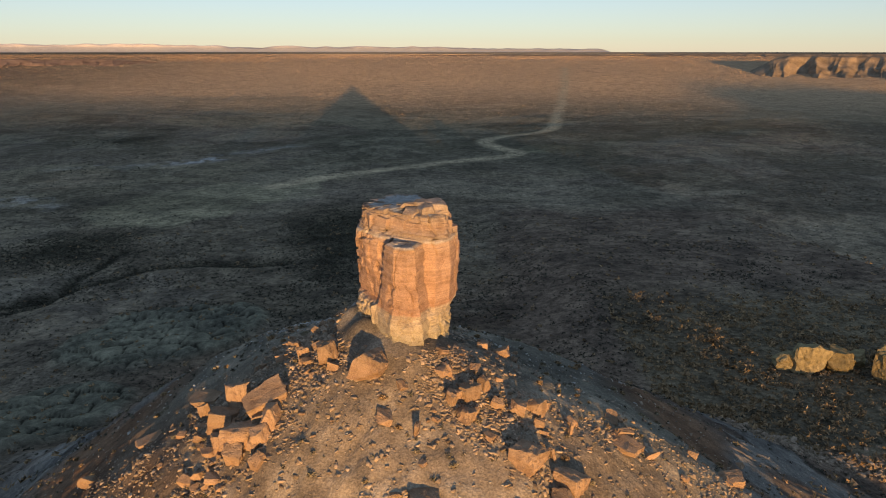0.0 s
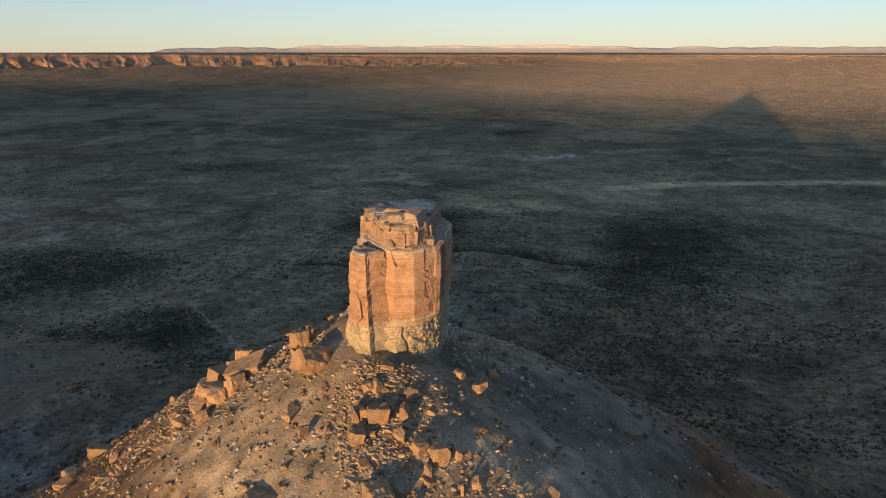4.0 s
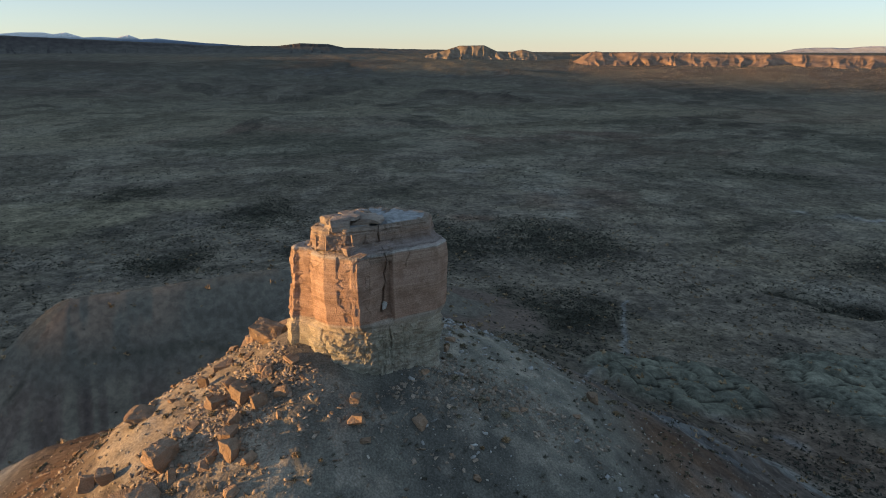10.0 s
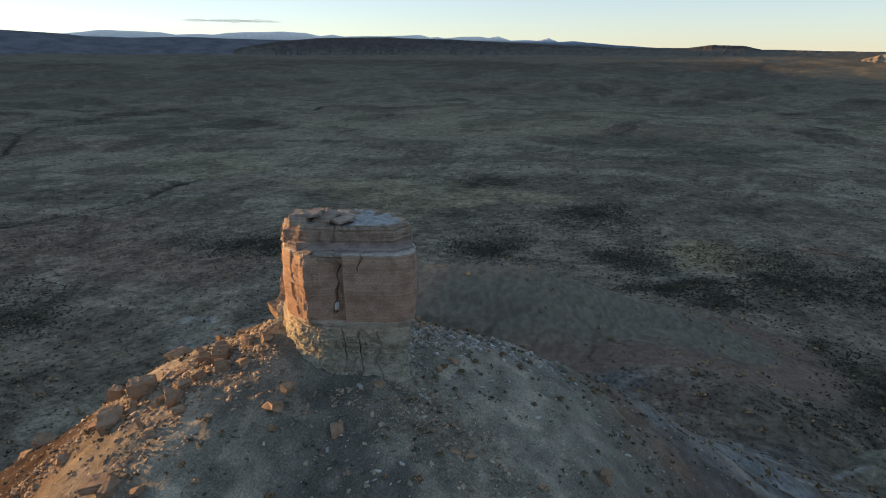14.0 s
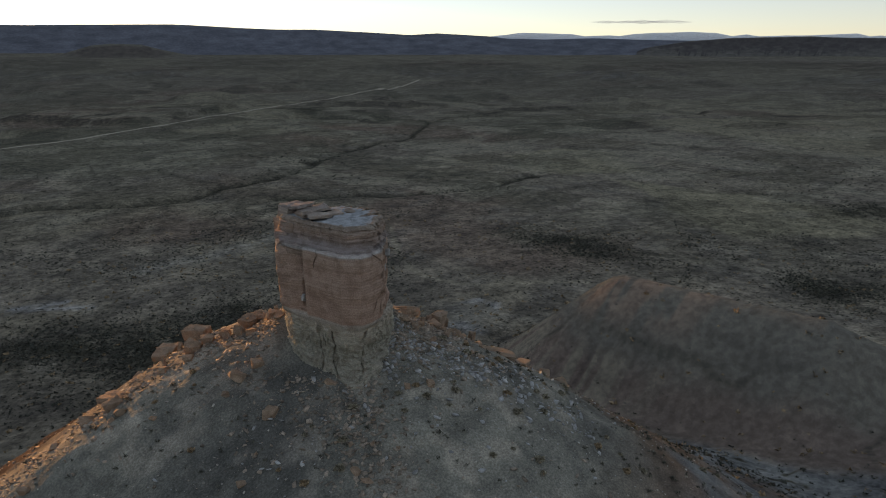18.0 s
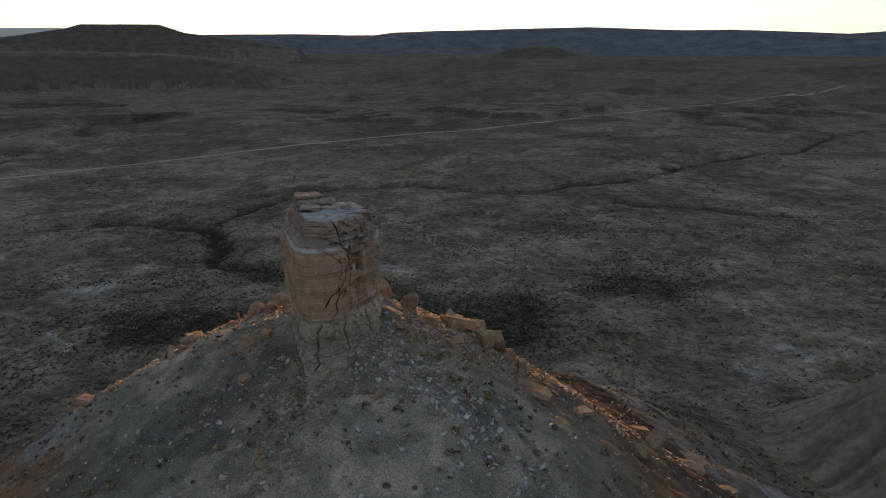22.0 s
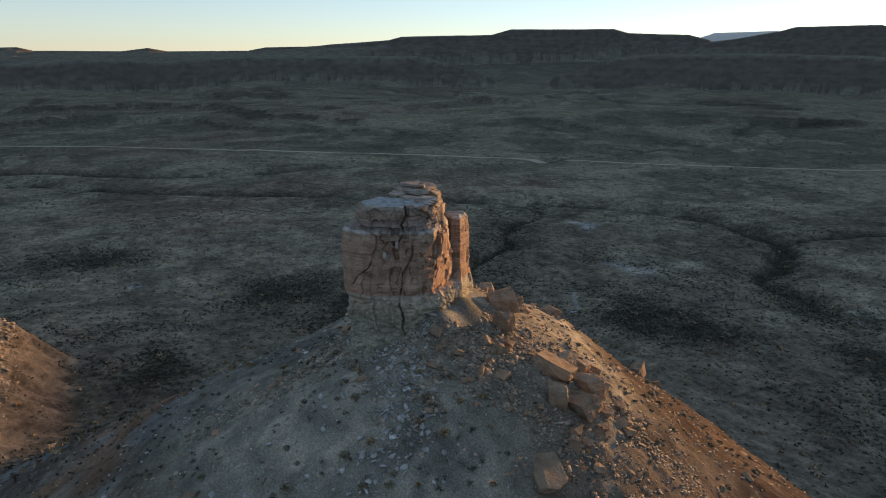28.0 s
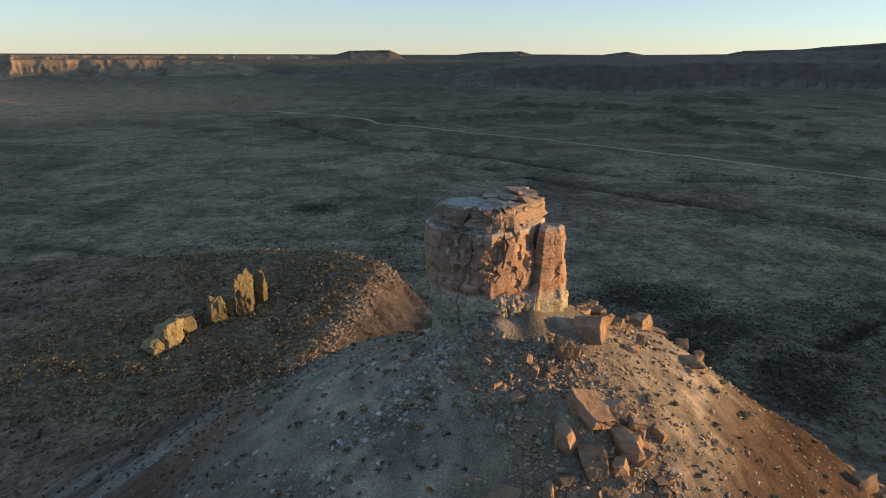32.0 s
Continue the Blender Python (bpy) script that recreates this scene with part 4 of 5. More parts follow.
RANGES = [
    ("mesa", 3050, [(-72.5, -0.7), (-71.1, -0.36), (-69.9, -0.08), (-68.9, -0.2), (-66.9, -0.1), (-62, -0.17), (-58, -0.24), (-53, -0.32), (-44, -0.43), (-35, -0.55), (-26, -0.7), (-18, -1.0)], 320, 95, 10, "long orange escarpment lit by low sun", "mesa", M_MESA, 1, 1),
    ("mesa", 3300, [(-84.5, -0.5), (-82.4, 0.05), (-81.2, 0.4), (-79.2, 0.43), (-78, -0.1), (-77, -0.12), (-76, 0.08), (-74.5, -0.25), (-73, -0.5)], 260, 60, 4, "flat-topped butte with pale cliffs", "mesa", M_BUFF, 2, 1),
    ("mesa", 4250, [(-135, -0.1), (-132.5, 0.35), (-129.5, 0.84), (-126.5, 1.04), (-121, 1.12), (-115.3, 0.96), (-110.7, 0.77), (-102, 0.38), (-96.5, 0.33), (-94.6, 0.56), (-92.3, 0.5), (-91, 0.2), (-83, 0.05), (-74, -0.2)], 480, 60, 5, "dark tableland on the skyline", "mesa", M_TABLE, 3, 1),
    ("mesa", 2680, [(23.5, -2.2), (25.4, -1.3), (26.6, -0.62), (27.6, -0.36), (32.6, -0.4), (45, -0.45), (58, -0.5), (64, -0.8), (68, -1.2)], 280, 85, 8, "broad low mesa with eroded buff slopes", "mesa", M_BUFF, 4, 1),
    ("mesa", 3650, [(-6, -0.6), (-3, -0.36), (5, -0.3), (10, -0.3), (15, -0.33), (21, -0.22), (26, -0.26), (36, -0.2), (50, -0.2), (66, -0.25), (74, -0.2)], 300, 90, 6, "far pale cliffs along the plain", "mesa", M_BUFF, 5, 1),
    ("mesa", 3700, [(64, -1.0), (70, -0.5), (73.3, -0.2), (74.8, 0.2), (78.1, 0.26), (79.4, -0.28), (82.6, -0.25), (85.7, 0.1), (89.2, 0.18), (90.2, -0.08), (96, -0.08), (97.9, 0.18), (99.3, -0.06), (105.4, 0.0), (106.8, 0.27), (110, 0.33), (116.8, 0.75)], 420, 110, 4, "line of dark buttes and low hills", "mesa", M_FOOT, 6, 1),
    ("mesa", 3500, [(90, -0.9), (106, -0.2), (112, 0.55), (117, 0.9), (118, 1.16), (125.6, 1.36), (127.2, 1.8), (135.6, 1.82), (136.8, 1.5), (141.4, 1.36), (142.6, 1.05), (145, 0.6)], 620, 75, 4, "dark stepped mesa with gullied slopes", "mesa", M_FOOT, 7, 1),
    ("mesa", 3450, [(139, 0.3), (145, 1.05), (148, 1.6), (149, 1.88), (154.4, 1.92), (156.2, 1.35), (160, 0.9), (166, 0.1)], 640, 75, 4, "dark flat-topped mesa against the sky", "mesa", M_FOOT, 8, 1),
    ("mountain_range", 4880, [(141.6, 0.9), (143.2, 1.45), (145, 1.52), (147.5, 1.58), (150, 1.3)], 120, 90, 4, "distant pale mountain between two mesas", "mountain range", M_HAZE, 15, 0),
    ("foothill", 2420, [(130, -2.4), (133.5, -1.3), (136, -0.45), (139, -0.16), (146, -0.08), (153, -0.12), (158, -0.5), (164, -1.4), (170, -2.4)], 440, 52, 6, "broad flat-topped foothill with gullied flanks", "hill", M_FOOT, 9, 2),
    ("foothill", 2420, [(82, -2.2), (88, -0.9), (93, -0.6), (99, -0.75), (103, -0.45), (112, -0.36), (119, -0.42), (122, -0.9), (125, -2.0), (127, -2.5)], 440, 52, 6, "low flat-topped foothill with gullied flanks", "hill", M_FOOT, 10, 2),
    ("mountain_range", 4800, [(150, 1.1), (158, 1.2), (165, 1.34), (168, 1.31), (169, 1.27), (171.2, 1.27), (172.1, 1.38), (173, 1.5), (176, 1.6), (181, 1.75), (189, 1.9), (196.5, 1.64), (200, 1.66), (206.5, 1.36), (207.8, 1.3), (210.1, 1.44), (214.2, 1.22), (216, 1.02), (219, 0.94), (223, 1.04), (226, 0.94), (232, 0.8), (246, 0.6)], 1100, 220, 6, "long dark ridge on the skyline, haze tinted into its colour", "mountain range", M_DARK, 11, 0),
    ("mesa", 3600, [(180, -0.6), (183, 0.3), (184.5, 0.45), (186.5, 0.4), (188, 0.0), (191, -0.6)], 260, 50, 4, "small dark butte on the plain", "mesa", M_FOOT, 12, 0),
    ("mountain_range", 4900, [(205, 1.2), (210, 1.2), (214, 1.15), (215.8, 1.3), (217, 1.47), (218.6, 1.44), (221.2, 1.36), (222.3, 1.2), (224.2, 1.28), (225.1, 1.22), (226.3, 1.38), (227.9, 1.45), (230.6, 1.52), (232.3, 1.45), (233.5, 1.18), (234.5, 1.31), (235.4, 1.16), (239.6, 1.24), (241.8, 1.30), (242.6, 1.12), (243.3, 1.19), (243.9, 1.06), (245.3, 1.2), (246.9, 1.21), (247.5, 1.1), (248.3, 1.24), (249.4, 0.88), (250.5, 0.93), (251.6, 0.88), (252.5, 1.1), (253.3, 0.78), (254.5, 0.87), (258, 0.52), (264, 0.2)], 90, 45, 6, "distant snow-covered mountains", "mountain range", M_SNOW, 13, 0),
    ("mountain_range", 4900, [(-58, 0.1), (-50, 0.22), (-40, 0.35), (-30, 0.45), (-22, 0.4), (-10, 0.3), (0, 0.2), (10, 0.1), (16, -0.1)], 120, 60, 34, "distant pale snowy mountains, haze put into their colour", "mountain range", M_HAZE, 14, 0),
]
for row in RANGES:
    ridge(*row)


# ---- the rock pillar ----
AX, AY = -3.6, 72.2
OUTLINES = {
    "foot": [(0.0, 67.5), (0.1, 71.4), (-0.6, 75.0), (-2.5, 78.9), (-3.9, 79.2), (-7.2, 77.3), (-9.4, 74.8), (-9.8, 71.0), (-8.0, 66.8), (-5.8, 64.2), (-3.3, 63.3), (-1.0, 65.0)],
    "base": [(0.7, 68.5), (0.8, 71.4), (-2.3, 78.3), (-3.6, 79.3), (-7.4, 77.5), (-9.9, 74.2), (-9.9, 70.8), (-7.9, 67.0), (-5.9, 64.4), (-3.3, 63.5), (-0.7, 65.7)],
    "mid": [(1.3, 68.7), (1.75, 70.3), (-2.1, 78.6), (-3.8, 79.8), (-5.0, 79.5), (-6.6, 78.6), (-9.0, 75.5), (-9.9, 73.2), (-9.8, 71.6), (-8.4, 69.2), (-6.9, 67.9), (-3.9, 66.7), (-0.8, 65.7), (0.75, 67.0)],
    "waist": [(1.3, 68.7), (1.75, 70.3), (-2.1, 78.6), (-3.8, 79.8), (-5.0, 79.5), (-6.6, 78.6), (-9.0, 75.5), (-9.9, 73.2), (-9.8, 71.6), (-8.4, 69.2), (-6.9, 67.3), (-4.3, 66.2), (-0.8, 65.6), (0.75, 67.0)],
    "flake": [(-2.75, 64.3), (-1.8, 66.1), (-4.0, 66.6), (-5.6, 66.8), (-6.4, 66.0), (-5.1, 63.9), (-3.6, 63.3), (-2.7, 63.7)],
    "top": [(0.7, 68.2), (0.7, 69.4), (-3.2, 77.6), (-5.8, 78.2), (-8.3, 75.4), (-9.0, 72.6), (-8.6, 70.8), (-7.3, 69.4), (-2.3, 66.3), (-1.2, 66.0), (0.2, 67.0)],
}


def outline_radius(poly, ang, ax=AX, ay=AY):
    """Radius of a polygon round the pillar's axis at each angle."""
    out = np.zeros(len(ang))
    dx, dy = np.cos(ang), np.sin(ang)
    for (x0, y0), (x1, y1) in zip(poly, poly[1:] + poly[:1]):
        x0, y0, x1, y1 = x0 - ax, y0 - ay, x1 - ax, y1 - ay
        ex, ey = x1 - x0, y1 - y0
        den = dx * ey - dy * ex
        den = np.where(np.abs(den) < 1e-9, 1e-9, den)
        t = (x0 * ey - y0 * ex) / den
        u = (x0 * dy - y0 * dx) / den
        out = np.where((t > 0) & (u >= -1e-6) & (u <= 1 + 1e-6), np.maximum(out, t), out)
    return out


def column(name, z0, z1, nz, levels, na=560, beds=0.08, bed=0.6, crack=(), faces=(), grain=0.05, seed=0, ax=AX, ay=AY, girth=6.5, rings=26, lid=None, tilt=0.0, tall=0.72, set_back=(), lump=(0.30, 4.5)):
    """A stack of rock beds drawn up from z0 to z1 through outlines.
    faces: (middle angle, half width, size, depth, part broken) of stretches that have spalled; crack: (width, depth, angles and heights)."""
    ang = radians(80) + np.arange(na) * 2 * math.pi / na
    z = np.linspace(z0, z1, nz)
    rad = np.array([outline_radius(OUTLINES[o], ang, ax, ay) * k for _, o, k in levels])
    keys = [lv[0] for lv in levels]
    R = np.stack([np.interp(z, keys, rad[:, j]) for j in range(na)], 1)
    Z, A = np.meshgrid(z, ang, indexing="ij")
    turn = A - radians(80)
    arc = turn * girth
    whole = 2 * math.pi * girth
    fade = smooth(0, 1.2, arc) * smooth(0, 1.2, whole - arc)
    dip = Z + tilt * np.cos(A - 0.8) + 0.12 * fade * (fbm(arc / 4, Z * 0, seed + 1, 2) - 0.5)
    bearing = (np.degrees(A) + 180) % 360 - 180
    for zlo, zhi, turns, depths in set_back:
        R = R - np.interp(bearing + 3 * (fbm(Z / 2.2, Z * 0, seed + 21, 2) - 0.5) + 4 * (Z - zlo - 4) / 8, turns, depths, 0, 0) * smooth(zlo, zlo + 1.2, Z) * (1 - smooth(zhi - 0.3, zhi, Z))
    # beds of uneven thickness stand out or lie back
    lay = dip / bed
    layer = np.floor(lay + 0.38 * np.sin(lay * 2.1))
    deg = np.degrees(A)
    rough = np.zeros_like(R)
    for mid, half, size, deep, share in faces:
        off = np.abs((deg - mid + 180) % 360 - 180)
        w = 1 - smooth(half * 0.75, half, off)
        rough = np.maximum(rough, w)
        n = max(3, round(whole / size))
        slide = 0.12 * size * (fbm(arc / 1.5, Z / 1.5, seed + 41, 2) - 0.5) * fade
        pick, gap = cells((arc + slide) / whole * n, dip / (size * tall), n, seed + 50 + int(size * 10))
        R = R - w * deep * (np.floor(4 * np.clip((pick - 1 + share) / share, 0, 1)) / 4)
        R = R - w * min(0.3, deep * 0.5) * (gap < 0.03) * (pick > 0.6)
    R = R + beds * (0.6 + 1.2 * rough) * (lattice(layer, np.zeros_like(layer), seed + 2) - 0.6)
    n = max(4, round(whole / (bed * 2.4)))
    block = np.floor(arc / whole * n + 3 * lattice(layer, layer * 0, seed + 4))
    R = R + beds * (0.15 + rough) * (lattice(np.mod(block, n), layer, seed + 5) - 0.5)
    lumps = fbm(arc / 0.7, Z / 0.45, seed + 3, 4)
    R = R + fade * grain * (0.5 + 1.5 * rough) * (lumps - 0.5) * 2
    R = R + fade * lump[0] * (fbm(arc / lump[1], Z / lump[1], seed + 13, 2) - 0.5)
    for wide, deep, line in crack:
        zs = [p[1] for p in line]
        at = np.interp(Z, zs[::-1], [p[0] for p in line][::-1])
        knots = np.arange(z0 - 1, z1 + 1.5, 0.9)
        jag = np.interp(Z, knots, 0.8 * (np.random.RandomState(seed + int(line[0][0]) % 97).rand(len(knots)) - 0.5))
        gap = np.abs(((deg - at + 180) % 360 - 180) * math.pi / 180 * girth + jag)
        open_ = 0.75 * wide * (0.5 + 1.0 * vnoise(Z / 0.8, Z * 0 + wide, seed + 8))
        R = R - deep * (1 - smooth(open_ * 0.7, open_ * 1.15, gap)) * (Z < zs[0]) * (Z > zs[-1])
    verts = [np.stack([ax + R * np.cos(A), ay + R * np.sin(A), Z], -1).reshape(-1, 3)]
    # the top, drawn in by rings, stepped like broken beds
    for k in range(1, rings + 1):
        f = 1 - k / (rings + 0.5)
        x, y = ax + R[-1] * f * np.cos(ang), ay + R[-1] * f * np.sin(ang)
        step = np.floor(fbm(x / 2.2, y / 2.2, seed + 10, 3) * 7) * 0.11 - 0.35
        zz = z1 + (step + 0.10 * (fbm(x / 0.8, y / 0.8, seed + 9, 3) - 0.5)) * min(1, k / 2)
        verts.append(np.stack([x, y, zz], -1))
    me = raw_mesh(name, np.concatenate(verts), grid_quads(nz + rings, na, True))
    me.materials.append(M_PILLAR)
    if lid:
        me.materials.append(lid)
        slot = np.zeros(len(me.polygons), np.int32)
        slot[(nz + 1) * na:] = 1
        me.polygons.foreach_set("material_index", slot)
    return me


pillar = tagged(new("hoodoo"), "tall layered orange sandstone tower standing on the hilltop", "rock formation")


def part(name, me, parent, label=""):
    ob = new(name, me)
    ob.parent = parent
    if label:
        ob["label"] = label
    return ob


part("plinth", column("plinth", 82.0, 94.0, 210, [(82, "foot", 1.0), (86, "foot", 1.0), (88.6, "base", 0.985), (90.4, "base", 1.0), (91.6, "base", 1.0), (92.8, "base", 0.98), (93.5, "base", 0.95), (94.0, "mid", 0.9)], na=900, beds=0.14, bed=0.42,
    faces=((-75, 80, 0.42, 0.3, 0.6), (-60, 60, 1.1, 0.25, 0.45), (190, 75, 0.5, 0.35, 0.55), (190, 70, 1.3, 0.4, 0.45), (60, 95, 0.55, 0.28, 0.45), (70, 80, 1.5, 0.3, 0.4)), grain=0.10,
    crack=((0.1, 0.5, ((-60, 93.5), (-58, 88))), (0.1, 0.5, ((20, 94), (24, 89))), (0.1, 0.5, ((48, 94), (46, 86))), (0.08, 0.5, ((66, 92.4), (70, 87))), (0.1, 0.5, ((100, 94), (92, 87))), (0.1, 0.5, ((118, 94), (124, 89))), (0.12, 0.6, ((150, 94), (154, 87))), (0.12, 0.6, ((205, 93), (200, 87)))), seed=200), pillar, "crumbling yellow-grey lower beds")
part("shaft", column("shaft", 92.4, 101.0, 190, [(92.4, "base", 0.94), (93.4, "waist", 0.965), (94.2, "waist", 0.985), (97, "waist", 1.0), (98.8, "mid", 1.005), (100.8, "mid", 0.995), (101.0, "mid", 0.975)], na=900, beds=0.045, bed=0.5,
    faces=((148, 24, 1.5, 0.8, 0.5), (146, 34, 0.7, 0.45, 0.5), (130, 30, 2.2, 0.45, 0.4), (203, 34, 2.4, 0.7, 0.5), (190, 40, 0.9, 0.35, 0.45), (-118, 12, 1.0, 0.5, 0.4), (-16, 8, 0.8, 0.2, 0.45), (-75, 34, 2.4, 0.08, 0.35), (-100, 18, 0.7, 0.10, 0.35), (180, 9, 0.7, 0.35, 0.5), (-33, 7, 0.8, 0.22, 0.5)), grain=0.03,
    crack=((0.13, 0.9, ((14, 101.5), (17, 100.3), (14, 98), (12, 96.8))), (0.30, 0.5, ((13, 97.2), (9, 94.4))), (0.08, 0.8, ((116, 101.6), (122, 100.6), (127, 99.3), (123, 97.6), (114, 96.2), (102, 94.8))), (0.06, 0.5, ((118, 97), (110, 93.4))), (0.5, 0.9, ((140, 99.0), (144, 97.6))), (0.3, 0.6, ((140, 102), (141, 99.2))), (0.07, 0.5, ((163, 99), (156, 96.5), (152, 94))), (0.16, 0.9, ((203, 101), (196, 97))), (0.22, 0.9, ((-112, 101), (-116, 98))), (0.1, 0.4, ((-68, 101), (-66, 99.4))), (0.1, 0.3, ((48, 101.3), (46, 99)))),
    seed=300, tilt=0.35, tall=0.95, set_back=((93.0, 101.0, (-12, -4, 12, 24, 26), (0.0, 0.4, 0.75, 0.8, 0.0)), (94.5, 101.2, (128, 132, 162, 172), (0.0, 0.7, 0.6, 0.0)))), pillar, "banded orange sandstone shaft split by upright cracks")
part("cap", column("cap", 100.0, 103.5, 100, [(100.0, "mid", 0.95), (100.8, "mid", 0.955), (101.3, "mid", 0.93), (101.6, "top", 1.10), (102.2, "top", 1.05), (103.1, "top", 1.02), (103.5, "top", 0.98)], na=760, beds=0.12, bed=0.3,
    faces=((-70, 70, 1.2, 0.5, 0.45), (195, 70, 1.0, 0.8, 0.55), (60, 70, 1.6, 0.2, 0.3), (150, 45, 0.7, 0.6, 0.55)), grain=0.05,
    crack=((0.14, 0.8, ((5, 104), (2, 102.6), (14, 100))), (0.16, 0.8, ((-70, 104), (-66, 100))), (0.25, 0.9, ((200, 104), (205, 100))), (0.12, 0.6, ((-42, 104), (-45, 100))), (0.2, 0.9, ((160, 104), (150, 100))), (0.12, 0.6, ((116, 104), (118, 100)))), seed=400, lid=M_CAP, tilt=0.2), pillar, "paler cap beds with ledges")
part("flake", column("flake", 89.0, 100.9, 160, [(89.0, "flake", 1.5), (92.0, "flake", 1.42), (93.4, "flake", 1.3), (94.4, "flake", 1.2), (95.6, "flake", 1.14), (96.6, "flake", 1.05), (98.0, "flake", 1.0), (99.2, "flake", 0.98), (100.2, "flake", 0.92), (100.7, "flake", 0.86), (100.85, "flake", 0.76), (100.9, "flake", 0.66)], na=340, beds=0.07, bed=0.4,
    faces=((-90, 90, 1.1, 0.3, 0.45), (90, 90, 0.7, 0.25, 0.4)), grain=0.05, crack=((0.1, 0.3, ((-70, 97), (-60, 93))), (0.1, 0.3, ((-120, 100), (-112, 96)))), seed=500, ax=-4.2, ay=65.0, girth=1.7, rings=10, lump=(0.2, 2.2)), pillar, "slender flake split from the shaft by a narrow crack")


def rock_bmesh(rnd, size, cuts=5, sub=3, rough=0.05, bev=0.06, slant=0.35):
    """An angular block: a box sawn by random planes, its edges worn, its faces pitted."""
    bm = bmesh.new()
    bmesh.ops.create_cube(bm, size=2.0)
    for v in bm.verts:
        v.co += Vector([rnd.uniform(-slant, slant) for _ in range(3)])
    for _ in range(cuts):
        no = Vector([rnd.gauss(0, 1) for _ in range(3)]).normalized()
        bmesh.ops.bisect_plane(bm, geom=bm.verts[:] + bm.edges[:] + bm.faces[:], plane_co=no * rnd.uniform(0.75, 1.05), plane_no=no, clear_outer=True)
        rim = [e for e in bm.edges if e.is_boundary]
        if rim:
            bmesh.ops.contextual_create(bm, geom=rim)
    if bev:
        bmesh.ops.bevel(bm, geom=bm.edges[:], offset=bev, segments=1, affect="EDGES", clamp_overlap=True)
    bmesh.ops.triangulate(bm, faces=bm.faces[:])
    for _ in range(sub):
        long = [e for e in bm.edges if e.calc_length() > 0.35]
        if long:
            bmesh.ops.subdivide_edges(bm, edges=long, cuts=1)
            bmesh.ops.triangulate(bm, faces=bm.faces[:])
    off = Vector((rnd.uniform(-50, 50), rnd.uniform(-50, 50), 0))
    for v in bm.verts:
        d = noise.fractal(v.co * 2.1 + off, 1.0, 2.0, 4)
        v.co += v.co.normalized() * (rough * d + rough * 0.5 * noise.fractal(v.co * 7.0 + off, 1.0, 2.0, 2))
        v.co = Vector((v.co.x * size[0] / 2, v.co.y * size[1] / 2, v.co.z * size[2] / 2))
    return bm


def rock_mesh(name, size, seed, cuts=5, sub=3, rough=0.05, mat=None, bev=0.06, slant=0.35):
    bm = rock_bmesh(random.Random(seed), size, cuts, sub, rough, bev, slant)
    me = bpy.data.meshes.new(name)
    bm.to_mesh(me)
    bm.free()
    me.materials.append(mat or M_BOULDER)
    return me


def ground_at(x, y):
    return float(terrain(np.array([x]), np.array([y]))[0])


# ---- blocks wedged in the cleft ----
rnd = random.Random(75)
for k, (x, y, z, sx, sy, sz, turn, lean) in enumerate(((-6.4, 66.6, 93.0, 1.7, 1.5, 3.4, 50, 10), (-7.2, 67.3, 92.4, 1.5, 1.4, 2.2, 10, -8), (-2.0, 66.2, 93.0, 1.5, 1.3, 2.6, 15, -6))):
    me = rock_mesh("wedged_block", (sx, sy, sz), 500 + k, 5, 4, 0.09, M_PILLAR, 0.1, 0.2)
    me.transform(pose(x, y, z, lean, lean * 0.6, turn))
    part("wedged_block", me, pillar, "block wedged in the cleft")
for k, (x, y, z, sx, sy, sz, turn) in enumerate(((-0.1, 72.9, 95.2, 0.3, 0.4, 0.9, 20), (-7.7, 76.6, 98.4, 0.3, 0.5, 0.7, 40), (-7.0, 77.2, 97.6, 0.3, 0.4, 0.8, 40), (-8.7, 75.6, 99.6, 0.3, 0.5, 0.6, 50))):
    me = rock_mesh("mineral_vein", (sx, sy, sz), 560 + k, 6, 4, 0.28, M_CHALK, 0.1, 0.3)
    me.transform(pose(x, y, z, rnd.uniform(-6, 6), rnd.uniform(-6, 6), turn))
    part("mineral_vein", me, pillar, "whitish mineral crust in a crack")
# ---- crown slabs on the top ----
rnd = random.Random(77)
for k, (x, y, z, sx, sy, sz) in enumerate(((-0.5, 68.6, 103.9, 1.9, 1.7, 1.3), (-1.8, 68.0, 103.9, 1.6, 2.0, 1.1), (-1.6, 70.6, 103.8, 2.2, 2.0, 0.9), (-3.2, 68.2, 103.6, 1.8, 1.6, 0.7), (-3.2, 70.2, 103.9, 2.6, 1.9, 0.6), (-1.0, 69.8, 104.4, 2.0, 1.6, 0.4), (-2.4, 72.2, 103.7, 2.0, 1.7, 0.5), (-5.2, 70.0, 103.5, 2.2, 1.3, 0.4), (-4.4, 71.8, 103.6, 1.6, 1.4, 0.4), (-2.2, 69.4, 104.3, 1.7, 1.4, 0.5), (-6.4, 71.4, 103.5, 1.3, 1.1, 0.3), (0.6, 69.7, 101.5, 1.3, 1.7, 0.8), (1.0, 70.4, 100.9, 1.2, 1.6, 0.9), (-0.3, 67.6, 101.2, 1.5, 1.2, 0.7))):
    me = rock_mesh("slab", (sx, sy, sz), 600 + k, 5, 4, 0.09, M_PILLAR, 0.06, 0.22)
    me.transform(pose(x, y, z, rnd.uniform(-5, 5), rnd.uniform(-5, 5), rnd.uniform(0, 60)))
    part("slab", me, pillar)
